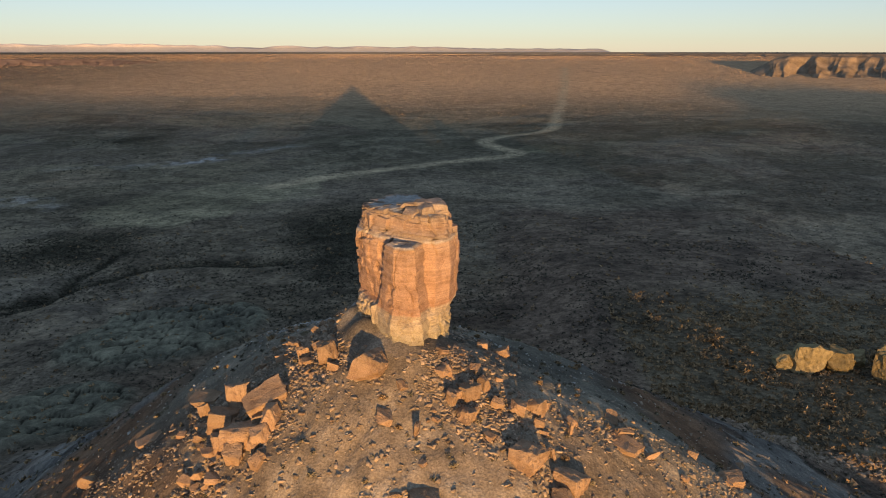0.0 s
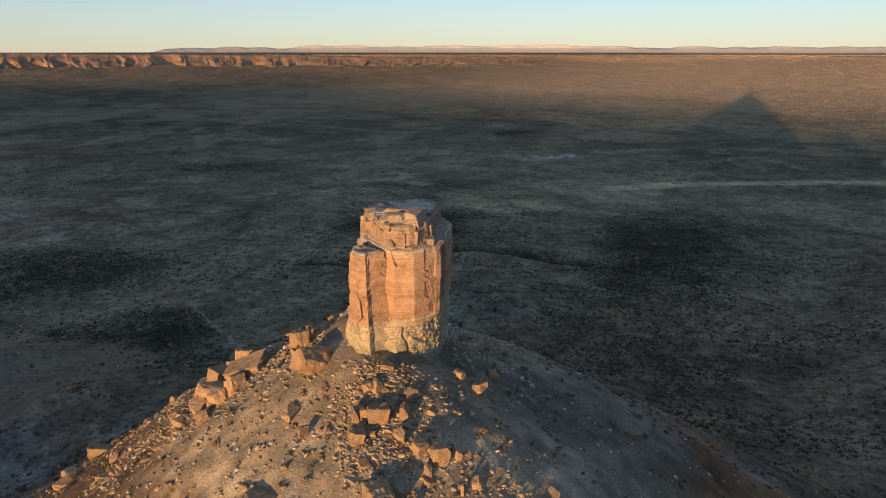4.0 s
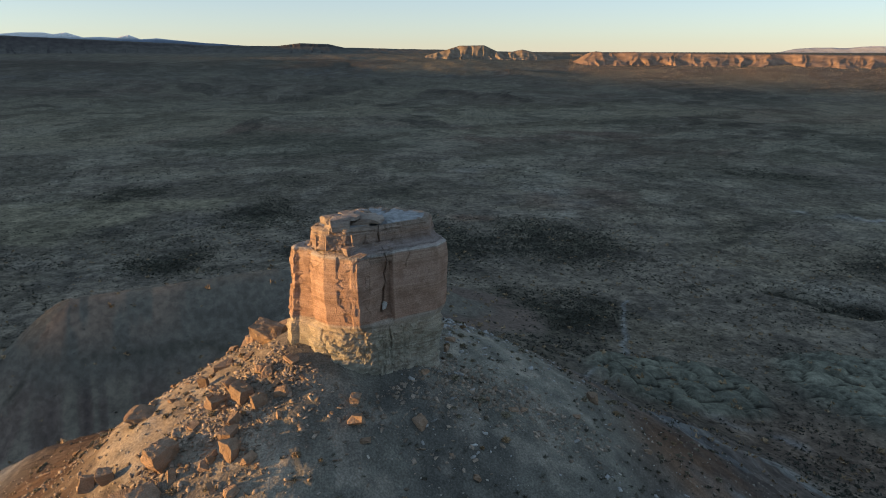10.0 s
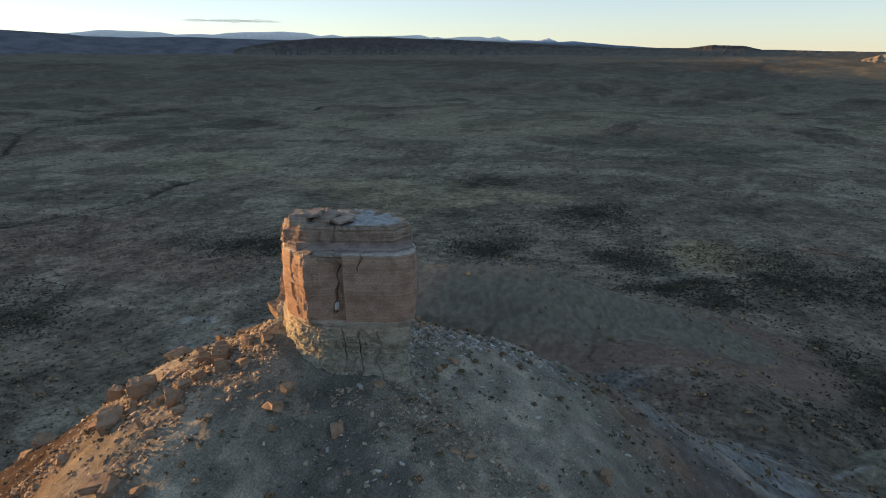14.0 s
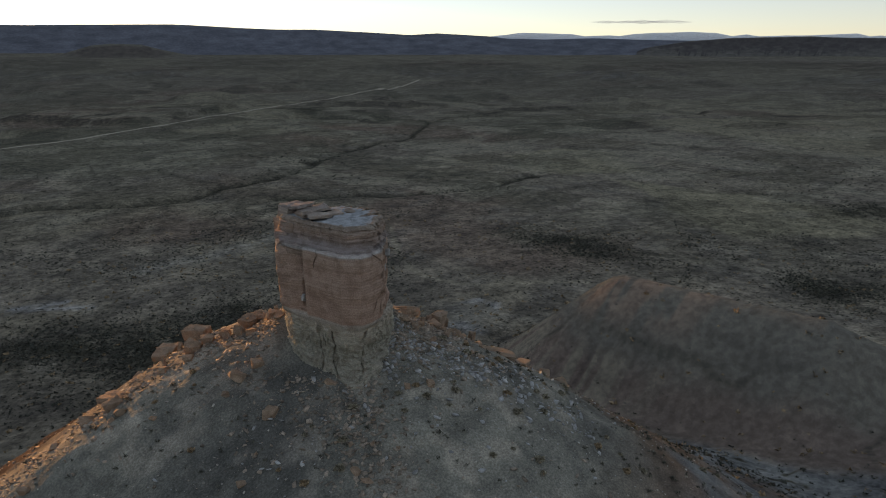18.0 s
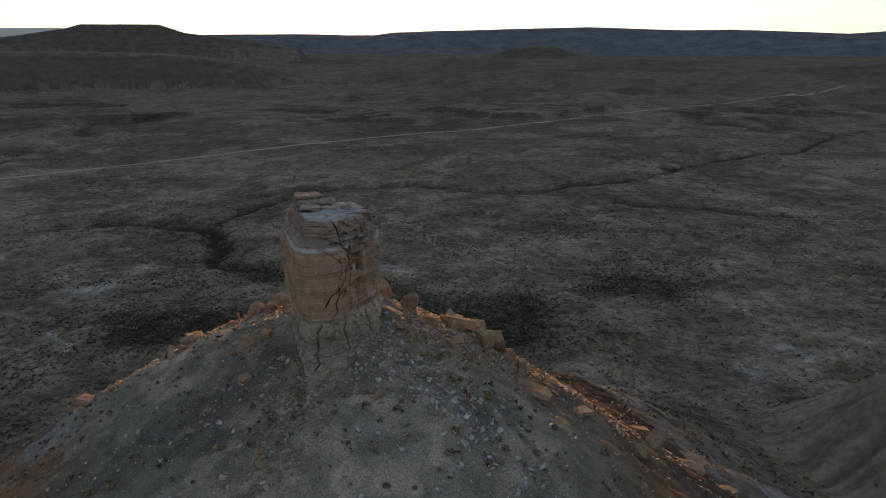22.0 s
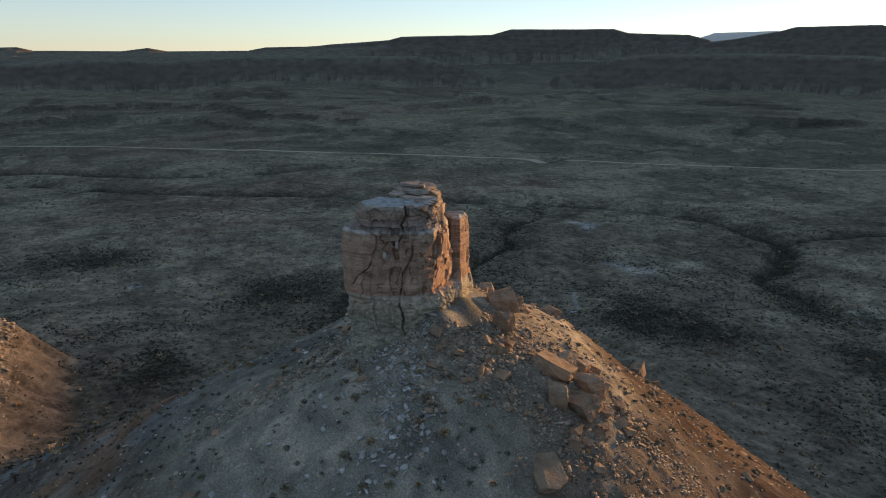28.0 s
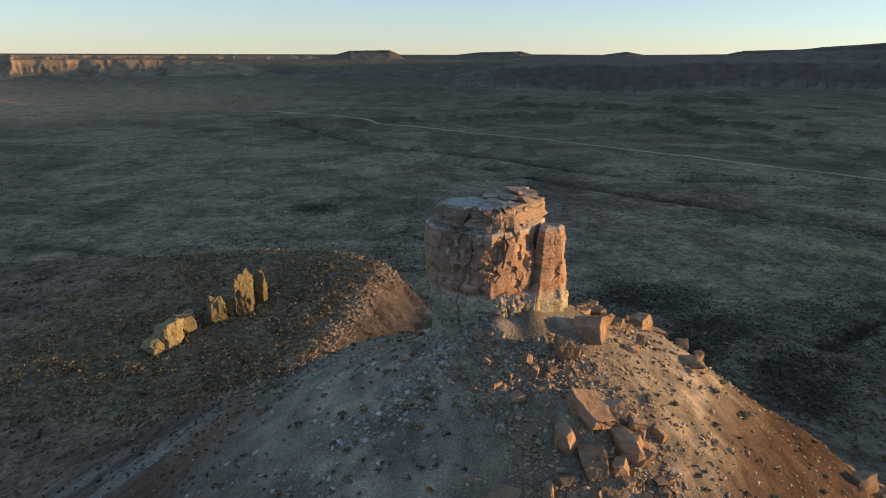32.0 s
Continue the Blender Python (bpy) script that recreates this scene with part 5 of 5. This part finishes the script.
for k, (x, y, z, sx, sy, sz, turn) in enumerate(((-7.6, 70.6, 102.2, 2.0, 1.6, 1.5, 110), (-6.2, 69.3, 102.3, 2.2, 1.7, 1.3, 135), (-4.4, 68.2, 102.2, 1.9, 1.6, 1.6, 145), (-2.7, 67.2, 102.0, 2.3, 1.6, 1.3, 150), (-0.9, 66.9, 102.1, 1.9, 1.5, 1.5, 10), (0.1, 68.3, 102.2, 1.5, 2.0, 1.4, 5), (-2.2, 67.8, 103.2, 1.8, 1.5, 0.9, 155), (-0.5, 68.0, 103.4, 1.7, 1.5, 1.1, 12), (0.0, 70.4, 102.4, 1.3, 1.8, 1.2, 25), (-5.0, 69.2, 103.2, 1.8, 1.3, 0.6, 140), (-1.0, 72.6, 101.6, 1.2, 1.6, 0.6, 25))):
    me = rock_mesh("ledge_block", (sx, sy, sz), 700 + k, 2, 4, 0.06, M_PILLAR, 0.03, 0.12)
    me.transform(pose(x, y, z, rnd.uniform(-3, 3), rnd.uniform(-3, 3), turn))
    part("ledge_block", me, pillar)
# ---- fallen boulders, each on the slope ----
BLOCKS = [(-7.2, 60.2, 3.7, 3.4), (-12.1, 63.6, 2.3, 2.8), (-17.7, 56.4, 2.1, 2.0), (-17.2, 58.0, 2.4, 2.5), (-20.4, 55.8, 2.5, 2.3), (-17.5, 53.8, 1.6, 1.4), (2.4, 58.6, 2.3, 2.0), (0.4, 60.8, 1.3, 1.3), (7.6, 51.9, 3.3, 2.9), (11.6, 51.4, 3.2, 2.2), (5.2, 76.0, 1.6, 1.2), (7.4, 58.0, 1.8, 1.5), (4.5, 69.6, 1.4, 1.2), (9.3, 58.6, 2.0, 2.3), (-21.9, 63.4, 2.4, 3.0), (-23.0, 60.8, 3.4, 2.7), (-22.6, 58.2, 2.0, 1.9), (-18.3, 56.0, 1.5, 1.4), (-9.6, 99.5, 1.7, 1.3), (-41.8, 67.0, 2.4, 1.6)]
SLABS = [(-20.0, 57.4, 5.0, 2.4), (-18.2, 61.0, 5.2, 2.0), (-34.0, 67.0, 3.4, 0.8), (-23.4, 57.6, 2.0, 0.8), (18.4, 58.4, 4.0, 1.2), (18.8, 60.4, 2.4, 1.6), (13.1, 59.0, 1.6, 0.8), (32.0, 63.5, 3.4, 1.2), (28.0, 64.5, 1.6, 0.8), (2.0, 56.0, 2.4, 1.2), (10.3, 60.2, 1.6, 0.9), (10.5, 49.2, 3.2, 1.7), (-1.6, 47.6, 4.4, 1.2), (-5.6, 55.2, 2.4, 1.0), (-0.2, 60.3, 1.9, 1.0), (-18.0, 58.9, 2.5, 1.1), (-27.8, 69.6, 5.4, 1.0), (0.3, 86.7, 1.3, 0.4), (-0.2, 88.0, 1.2, 0.4), (-10.8, 81.2, 1.5, 0.5), (-12.0, 72.6, 1.9, 0.7)]
LEDGES = [(-52.9, 55.6, 4.2, 1.3), (-56.0, 47.0, 4.4, 1.0), (-70.7, 41.1, 5.0, 1.0), (-75.9, 40.2, 5.0, 1.1), (-45.9, 51.4, 3.0, 0.8), (-46.5, 57.4, 3.8, 1.8), (-64.0, 43.5, 4.0, 0.9), (-60.0, 50.0, 3.6, 1.0), (2.4, 22.6, 3.8, 2.8), (4.4, 20.4, 3.2, 2.4), (0.8, 20.2, 3.0, 2.0), (3.0, 18.6, 2.6, 1.8)]
FLAKES = [(-26.5, 65.0, 1.7, 2.5), (4.1, 60.5, 2.0, 1.9), (0.7, 57.4, 1.7, 2.5), (2.6, 58.9, 1.0, 2.5), (1.9, 55.4, 0.9, 2.2), (5.4, 58.2, 2.0, 1.7), (6.7, 46.4, 2.2, 2.6), (6.0, 44.2, 2.0, 2.2), (9.4, 56.8, 1.5, 1.4), (1.0, 57.9, 2.2, 2.2), (-2.5, 53.7, 1.3, 1.9), (10.2, 53.4, 0.9, 1.8), (12.6, 57.3, 0.7, 2.0), (-15.4, 66.4, 1.6, 1.8), (-16.5, 69.0, 0.8, 1.2), (-18.0, 68.2, 1.0, 1.0), (-20.7, 68.8, 1.0, 0.9), (-18.3, 71.0, 1.2, 0.9), (-23.0, 56.1, 0.7, 1.3), (-8.4, 80.4, 0.8, 1.2)]
rnd = random.Random(12)
for rows, kind, label in ((BLOCKS, "block", "fallen angular sandstone boulder resting on the slope"), (SLABS, "slab", "fallen flat sandstone slab lying on the slope"), (LEDGES, "slab", "weathered grey-brown ledge slab on the lower slope"), (FLAKES, "flake", "broken upright sandstone flake among the rubble")):
    for k, (x, y, w, h) in enumerate(rows):
        w, h = w * 0.86, h * 0.86
        if kind == "flake":
            w, h = w * 0.85, h * 0.8
        size = {"block": (w, w * rnd.uniform(0.75, 1.0), h), "slab": (w, w * rnd.uniform(0.5, 0.75), h), "flake": (w, w * 0.55, h * 1.15)}[kind]
        me = rock_mesh("boulder", size, 900 + int(w * 100) + k * 17, rnd.randint(2, 5), 4, 0.10, None, 0.05, 0.17)
        ob = tagged(new("boulder", me), label, "boulder", "fallen boulders on the hill")
        z = ground_at(x, y)
        tilt = {"block": 14, "slab": 16, "flake": 18}[kind]
        down = math.degrees(math.atan2(y - HY, x - HX))
        ob.matrix_basis = pose(x, y, z + h * 0.27, rnd.uniform(-tilt, tilt), rnd.uniform(-tilt, tilt) + 6, down + rnd.uniform(-40, 40))

# ---- yellow outcrops on the low swell ----
for k, (x, y, w, d, h, turn) in enumerate(((114, 186, 13, 10, 10, 20), (122, 185, 11, 9, 9, 60), (107.5, 188, 8, 8, 6, 10), (128, 187, 7, 6, 6, 35), (132, 177, 8, 6, 11, 30), (141, 171, 10, 6, 17, 15), (148, 167, 6, 4.5, 14, 40), (137, 174, 5, 4, 8, 60))):
    me = rock_mesh("outcrop", (w, d, h), 1500 + k, 9 if h > 10.5 and w < 11 else 16, 5, 0.14, M_YELLOW, 0.16, 0.25)
    ob = tagged(new("outcrop", me), "pale yellow sandstone outcrop on the shrubby swell", "rock outcrop", "yellow outcrops")
    ob.matrix_basis = pose(x, y, ground_at(x, y) + h * 0.3, 0, 0, turn)

# ---- smaller fallen rocks ----


def rubble_density(x, y):
    r = hill_radius(x, y)
    south = (HY - y) / np.maximum(r, 1.0)
    d = 0.015 + 0.05 * smooth(-0.2, 0.5, south) + 0.10 * np.exp(-(((x + 17) / 15) ** 2 + ((y - 46) / 13) ** 2)) + 0.16 * np.exp(-((r - 11) / 4) ** 2)
    for line, wide, much in (([(1, 61), (3, 57.5), (7, 55), (10, 51), (13, 46), (18, 39)], 3.2, 0.9), ([(-11, 66), (-14, 61), (-19, 57.5), (-24, 54), (-31, 48)], 3.2, 0.9), ([(4, 61), (10, 59), (19, 58.5), (32, 60)], 2.6, 0.8), ([(-10, 70), (-17, 70), (-24, 66)], 3.0, 0.6), ([(-11, 75), (-15, 77), (-20, 80)], 2.5, 0.5), ([(-2, 82), (-1, 88), (1, 95)], 3.0, 0.35), ([(-27, 66), (-36, 62), (-48, 55)], 4.0, 0.6)):
        d = d + much * np.exp(-(line_gap(x, y, line) / wide) ** 2)
    return d * (0.4 + 1.2 * smooth(0.4, 0.65, fbm(x / 5, y / 5, 163, 3))) * (1 - smooth(40, 70, r)) * smooth(6, 9, r)


def sprinkle(count, seed, reach, weight, lo=6.0, power=1.0):
    """Places round the hill, kept by weight."""
    rs = np.random.RandomState(seed)
    xs, ys = [], []
    while len(xs) < count:
        r = lo + (reach - lo) * rs.rand(8000) ** power
        a = rs.rand(8000) * 2 * math.pi
        x, y = HX + r * np.cos(a), HY + r * np.sin(a)
        keep = rs.rand(8000) < weight(x, y)
        xs += list(x[keep])
        ys += list(y[keep])
    return np.array(xs[:count]), np.array(ys[:count])


xs, ys = sprinkle(1300, 23, 210, lambda x, y: np.exp(-(line_gap(x, y + 3, SCARP) / 3.5) ** 2), 60)
SCARP_ROCKS = (xs, ys)
stones = [rock_mesh("rock", (1.0, 0.5 + 0.12 * k, 0.45 + 0.1 * (k % 4)), 2000 + k, 5, 1, 0.05, None, 0.0, 0.3) for k in range(9)]
xs, ys = sprinkle(230, 21, 50, rubble_density)
zs = terrain(xs, ys)
rnd = random.Random(31)
for k in range(len(xs)):
    ob = tagged(new("rock", stones[k % 9]), "small broken sandstone rock on the slope", "rock", "loose rocks on the hill")
    s = 0.35 + 1.1 * rnd.random() ** 3
    ob.matrix_basis = pose(xs[k], ys[k], zs[k] + 0.1 * s, rnd.uniform(-30, 30), rnd.uniform(-30, 30), rnd.uniform(0, 360)) @ Matrix.Diagonal((s, s, s, 1))


def scatter(name, protos, xs, ys, zs, sizes, seed, mat, label, category, tilt=0.5):
    """One joined mesh of many small copies of a few shapes (triangles)."""
    rs = np.random.RandomState(seed)
    verts, tris, base = [], [], 0
    pick = rs.randint(len(protos), size=len(xs))
    for q, (pv, pt) in enumerate(protos):
        idx = np.nonzero(pick == q)[0]
        if not len(idx):
            continue
        a = rs.rand(len(idx)) * 2 * math.pi
        ca, sa = np.cos(a), np.sin(a)
        tx, ty = (rs.rand(len(idx)) - 0.5) * 2 * tilt, (rs.rand(len(idx)) - 0.5) * 2 * tilt
        x = pv[None, :, 0] * ca[:, None] - pv[None, :, 1] * sa[:, None]
        y = pv[None, :, 0] * sa[:, None] + pv[None, :, 1] * ca[:, None]
        z = pv[None, :, 2] + x * tx[:, None] + y * ty[:, None]
        s = sizes[idx][:, None]
        v = np.stack([x * s + xs[idx][:, None], y * s + ys[idx][:, None], z * s + zs[idx][:, None]], -1)
        verts.append(v.reshape(-1, 3))
        tris.append((pt[None] + (np.arange(len(idx)) * len(pv))[:, None, None] + base).reshape(-1, 3))
        base += len(idx) * len(pv)
    me = raw_mesh(name, np.concatenate(verts), np.concatenate(tris))
    me.materials.append(mat)
    return tagged(new(name, me), label, category, kind="stuff")


def stone_proto(seed):
    bm = rock_bmesh(random.Random(seed), (1.0, 0.7, 0.36), 3, 0, 0.0, 0.0, 0.4)
    bmesh.ops.triangulate(bm, faces=bm.faces[:])
    bm.verts.index_update()
    v = np.array([tuple(p.co) for p in bm.verts])
    t = np.array([[q.index for q in fc.verts] for fc in bm.faces])
    bm.free()
    return v, t


def bush_proto(seed, blades, flat=0.6, leaf=1.0):
    """A low shrub: a dome of small leaf clumps on short twigs."""
    rs = np.random.RandomState(seed)
    v, t = [], []
    for k in range(blades):
        a, e = rs.rand() * 2 * math.pi, math.asin(rs.rand() ** 0.7)
        d = np.array([math.cos(a) * math.cos(e), math.sin(a) * math.cos(e), math.sin(e) * flat * 1.3])
        c = d * (0.25 + 0.22 * rs.rand())
        u, w = rs.randn(3), rs.randn(3)
        u, w = u / np.linalg.norm(u), w / np.linalg.norm(w)
        size = leaf * (0.16 + 0.12 * rs.rand())
        v += [c + u * size, c + w * size, c + d * size * 1.2 - (u + w) * size * 0.5]
        t.append([3 * k, 3 * k + 1, 3 * k + 2])
    v = np.array(v)
    v[:, 2] = np.maximum(v[:, 2], -0.05)
    return v, np.array(t)


protos = [stone_proto(3000 + k) for k in range(8)]
xs, ys = sprinkle(19000, 41, 64, rubble_density)
scatter("rubble", protos, xs, ys, terrain(xs, ys) + 0.02, 0.08 + 0.5 * np.random.RandomState(5).rand(19000) ** 3.2, 42, M_RUBBLE, "scattered broken stones over the slope", "rubble")
xs, ys = sprinkle(6000, 43, 75, lambda x, y: np.full(len(x), 1.0), 7, 0.7)
scatter("gravel", protos, xs, ys, terrain(xs, ys) + 0.01, 0.07 + 0.25 * np.random.RandomState(6).rand(6000) ** 3, 44, M_PALE, "pale chips of stone on the clay", "gravel")

xs, ys = SCARP_ROCKS
scatter("rubble", protos, xs, ys, terrain(xs, ys) + 0.05, 0.5 + 1.5 * np.random.RandomState(8).rand(len(xs)) ** 3, 46, M_RUBBLE, "broken brown stones along the bench scarp", "rubble")

xs, ys = sprinkle(1100, 47, 40, lambda x, y: np.exp(-(line_gap(x, y, [(-9, 75), (-13, 77), (-18, 81), (-26, 88)]) / 2.6) ** 2) + 0.05 * smooth(70, 80, y), 6)
scatter("debris", protos, xs, ys, terrain(xs, ys) + 0.03, 0.10 + 0.6 * np.random.RandomState(9).rand(len(xs)) ** 3, 48, M_WHITE, "pale grey stone debris below the tower", "debris")

# ---- shrubs on the hill ----
bushes = []
for k in range(5):
    v, t = bush_proto(50 + k, 110)
    me = raw_mesh("shrub", v, t)
    me.materials.append(M_SHRUB if k < 3 else M_DRY)
    bushes.append(me)
xs, ys = sprinkle(280, 51, 58, lambda x, y: 0.25 + 0.75 * smooth(0.45, 0.6, fbm(x / 9, y / 9, 171, 2)), 11, 0.8)
zs = terrain(xs, ys)
rnd = random.Random(52)
for k in range(len(xs)):
    dry = rnd.random() < (0.6 if xs[k] > 2 else 0.25)
    me = bushes[3 + k % 2] if dry else bushes[k % 3]
    ob = tagged(new("shrub", me), "small dry golden shrub on bare clay" if dry else "small dark sage shrub on bare clay", "shrub", "shrubs on the hill")
    s = rnd.uniform(0.45, 0.95)
    ob.matrix_basis = pose(xs[k], ys[k], zs[k], 0, 0, rnd.uniform(0, 360)) @ Matrix.Diagonal((s, s, s * 0.85, 1))

small = [bush_proto(140 + k, 12, 0.7, 1.3) for k in range(5)]
xs, ys = sprinkle(1500, 53, 64, lambda x, y: 0.15 + 0.85 * smooth(0.45, 0.6, fbm(x / 11, y / 11, 173, 2)) * (0.35 + 0.65 * smooth(62, 76, y)), 11, 0.7)
scatter("tufts", small, xs, ys, terrain(xs, ys), 0.25 + 0.4 * np.random.RandomState(54).rand(1500), 55, M_TUFT, "small dark tufts of brush dotting the clay", "brush", 0.1)

# ---- sagebrush over the plain ----
low = [bush_proto(80 + k, 6, 0.55, 1.75) for k in range(6)]


def sage_weight(x, y):
    z = terrain(x, y)
    w = 0.025 + 0.95 * shrubby(x, y, z)
    w = w * np.where(line_gap(x, y, ROAD) < 7, 0, 1) * np.where(line_gap(x, y, TRACK_N) < 9, 0.1, 1)
    w = w * (1 - 0.8 * smooth(0.9, 1.0, bench_mask(x, y)))
    w = w * (0.25 + 0.75 * smooth(28, 48, crest_line(x, y, SIDE)[0])) * (1 - 0.97 * mud_domes(x, y))
    return np.clip(w, 0, 1) * (1 - smooth(36, 60, z) * 0.8) * (0.12 + 0.88 * smooth(700, 330, hill_radius(x, y)))


count = 150000
xs, ys = sprinkle(count, 61, 760, sage_weight, 50, 0.72)
scatter("sagebrush", low, xs, ys, terrain(xs, ys), 0.45 + 0.95 * np.random.RandomState(62).rand(count) ** 2, 63, M_SAGE, "low grey-green sagebrush over the plain", "sagebrush", 0.1)
far_count = 22000
xs, ys = sprinkle(far_count, 69, 1700, lambda x, y: np.clip(shrubby(x, y, terrain(x, y)), 0.05, 1), 560, 0.8)
scatter("sagebrush", low, xs, ys, terrain(xs, ys), 1.1 + 1.2 * np.random.RandomState(70).rand(far_count), 71, M_SAGE, "scattered sagebrush clumps on the farther plain", "sagebrush", 0.1)
xs, ys = sprinkle(9500, 65, 420, lambda x, y: smooth(0.9, 1.0, bench_mask(x, y)) * (0.4 + 0.6 * smooth(0.4, 0.6, fbm(x / 12, y / 12, 195, 2))) + 0.03, 60, 0.8)
scatter("dry_brush", low, xs, ys, terrain(xs, ys), 0.8 + 1.5 * np.random.RandomState(66).rand(9500) ** 1.6, 67, M_DRY, "dry golden brush on the low swell", "brush", 0.1)

# ---- the setting sun's disc ----
me = bpy.data.meshes.new("sun_disc")
bm = bmesh.new()
bmesh.ops.create_uvsphere(bm, u_segments=32, v_segments=16, radius=4920 * math.tan(radians(0.27)))
bm.to_mesh(me)
bm.free()
M_SUN, sn, sl, sp = nodes_of("sun_glow")
glow, clear, both = sn.new("ShaderNodeEmission"), sn.new("ShaderNodeBsdfTransparent"), sn.new("ShaderNodeAddShader")
glow.inputs[0].default_value, glow.inputs[1].default_value = (1.0, 0.72, 0.4, 1), 40.0
sl.new(glow.outputs[0], both.inputs[0])
sl.new(clear.outputs[0], both.inputs[1])
sl.new(both.outputs[0], sn["Material Output"].inputs[0])
me.materials.append(M_SUN)
disc = tagged(new("sun_disc", me), "low sun just above the ridge", "sun", kind="structure")
disc.location = Vector((OX, OY, OZ)) + sun_dir * 4920


# ---- a thin cloud low over the far mountains ----
def cloud(az, el, long, thick, dist, label):
    rs = np.random.RandomState(7)
    verts, tris = [], []
    for k in range(9):
        u = rs.randn(3) * (0.04, 0.16, 0.10) + ((k - 4) * 0.11, 0, 0)
        c = np.array([u[0] * long, u[1] * long * 0.2, u[2] * thick * (1 - min(0.9, abs(u[0])))])
        s = thick * (0.5 + 0.6 * rs.rand())
        for t in ((0, 0, 1), (0, 0, -1)):
            i = len(verts)
            verts += [c + (-s * 4, 0, 0), c + (s * 4, 0, 0), c + (0, -s, 0), c + (0, s, 0), c + np.array(t) * s * 0.4]
            tris += [(i, i + 2, i + 4), (i + 2, i + 1, i + 4), (i + 1, i + 3, i + 4), (i + 3, i, i + 4)]
    me = raw_mesh("cloud", np.array(verts), np.array(tris))
    m, n, l, p = nodes_of("cloud_vapour")
    thin = n.new("ShaderNodeBsdfTransparent")
    thin.inputs[0].default_value = (0.90, 0.90, 0.915, 1)
    l.new(thin.outputs[0], n["Material Output"].inputs[0])
    me.materials.append(m)
    ob = tagged(new("cloud", me), label, "cloud", kind="structure")
    a, e = radians(az), radians(el)
    ob.matrix_basis = pose(OX + dist * math.sin(a), OY + dist * math.cos(a), OZ + dist * math.tan(e), 0, 0, -az)
    return ob


cloud(226.5, 2.3, 620, 30, 4700, "thin grey lens-shaped cloud over the snowy mountains")


# ---- golden grass over the far plain ----
rs = np.random.RandomState(91)
count = 150000
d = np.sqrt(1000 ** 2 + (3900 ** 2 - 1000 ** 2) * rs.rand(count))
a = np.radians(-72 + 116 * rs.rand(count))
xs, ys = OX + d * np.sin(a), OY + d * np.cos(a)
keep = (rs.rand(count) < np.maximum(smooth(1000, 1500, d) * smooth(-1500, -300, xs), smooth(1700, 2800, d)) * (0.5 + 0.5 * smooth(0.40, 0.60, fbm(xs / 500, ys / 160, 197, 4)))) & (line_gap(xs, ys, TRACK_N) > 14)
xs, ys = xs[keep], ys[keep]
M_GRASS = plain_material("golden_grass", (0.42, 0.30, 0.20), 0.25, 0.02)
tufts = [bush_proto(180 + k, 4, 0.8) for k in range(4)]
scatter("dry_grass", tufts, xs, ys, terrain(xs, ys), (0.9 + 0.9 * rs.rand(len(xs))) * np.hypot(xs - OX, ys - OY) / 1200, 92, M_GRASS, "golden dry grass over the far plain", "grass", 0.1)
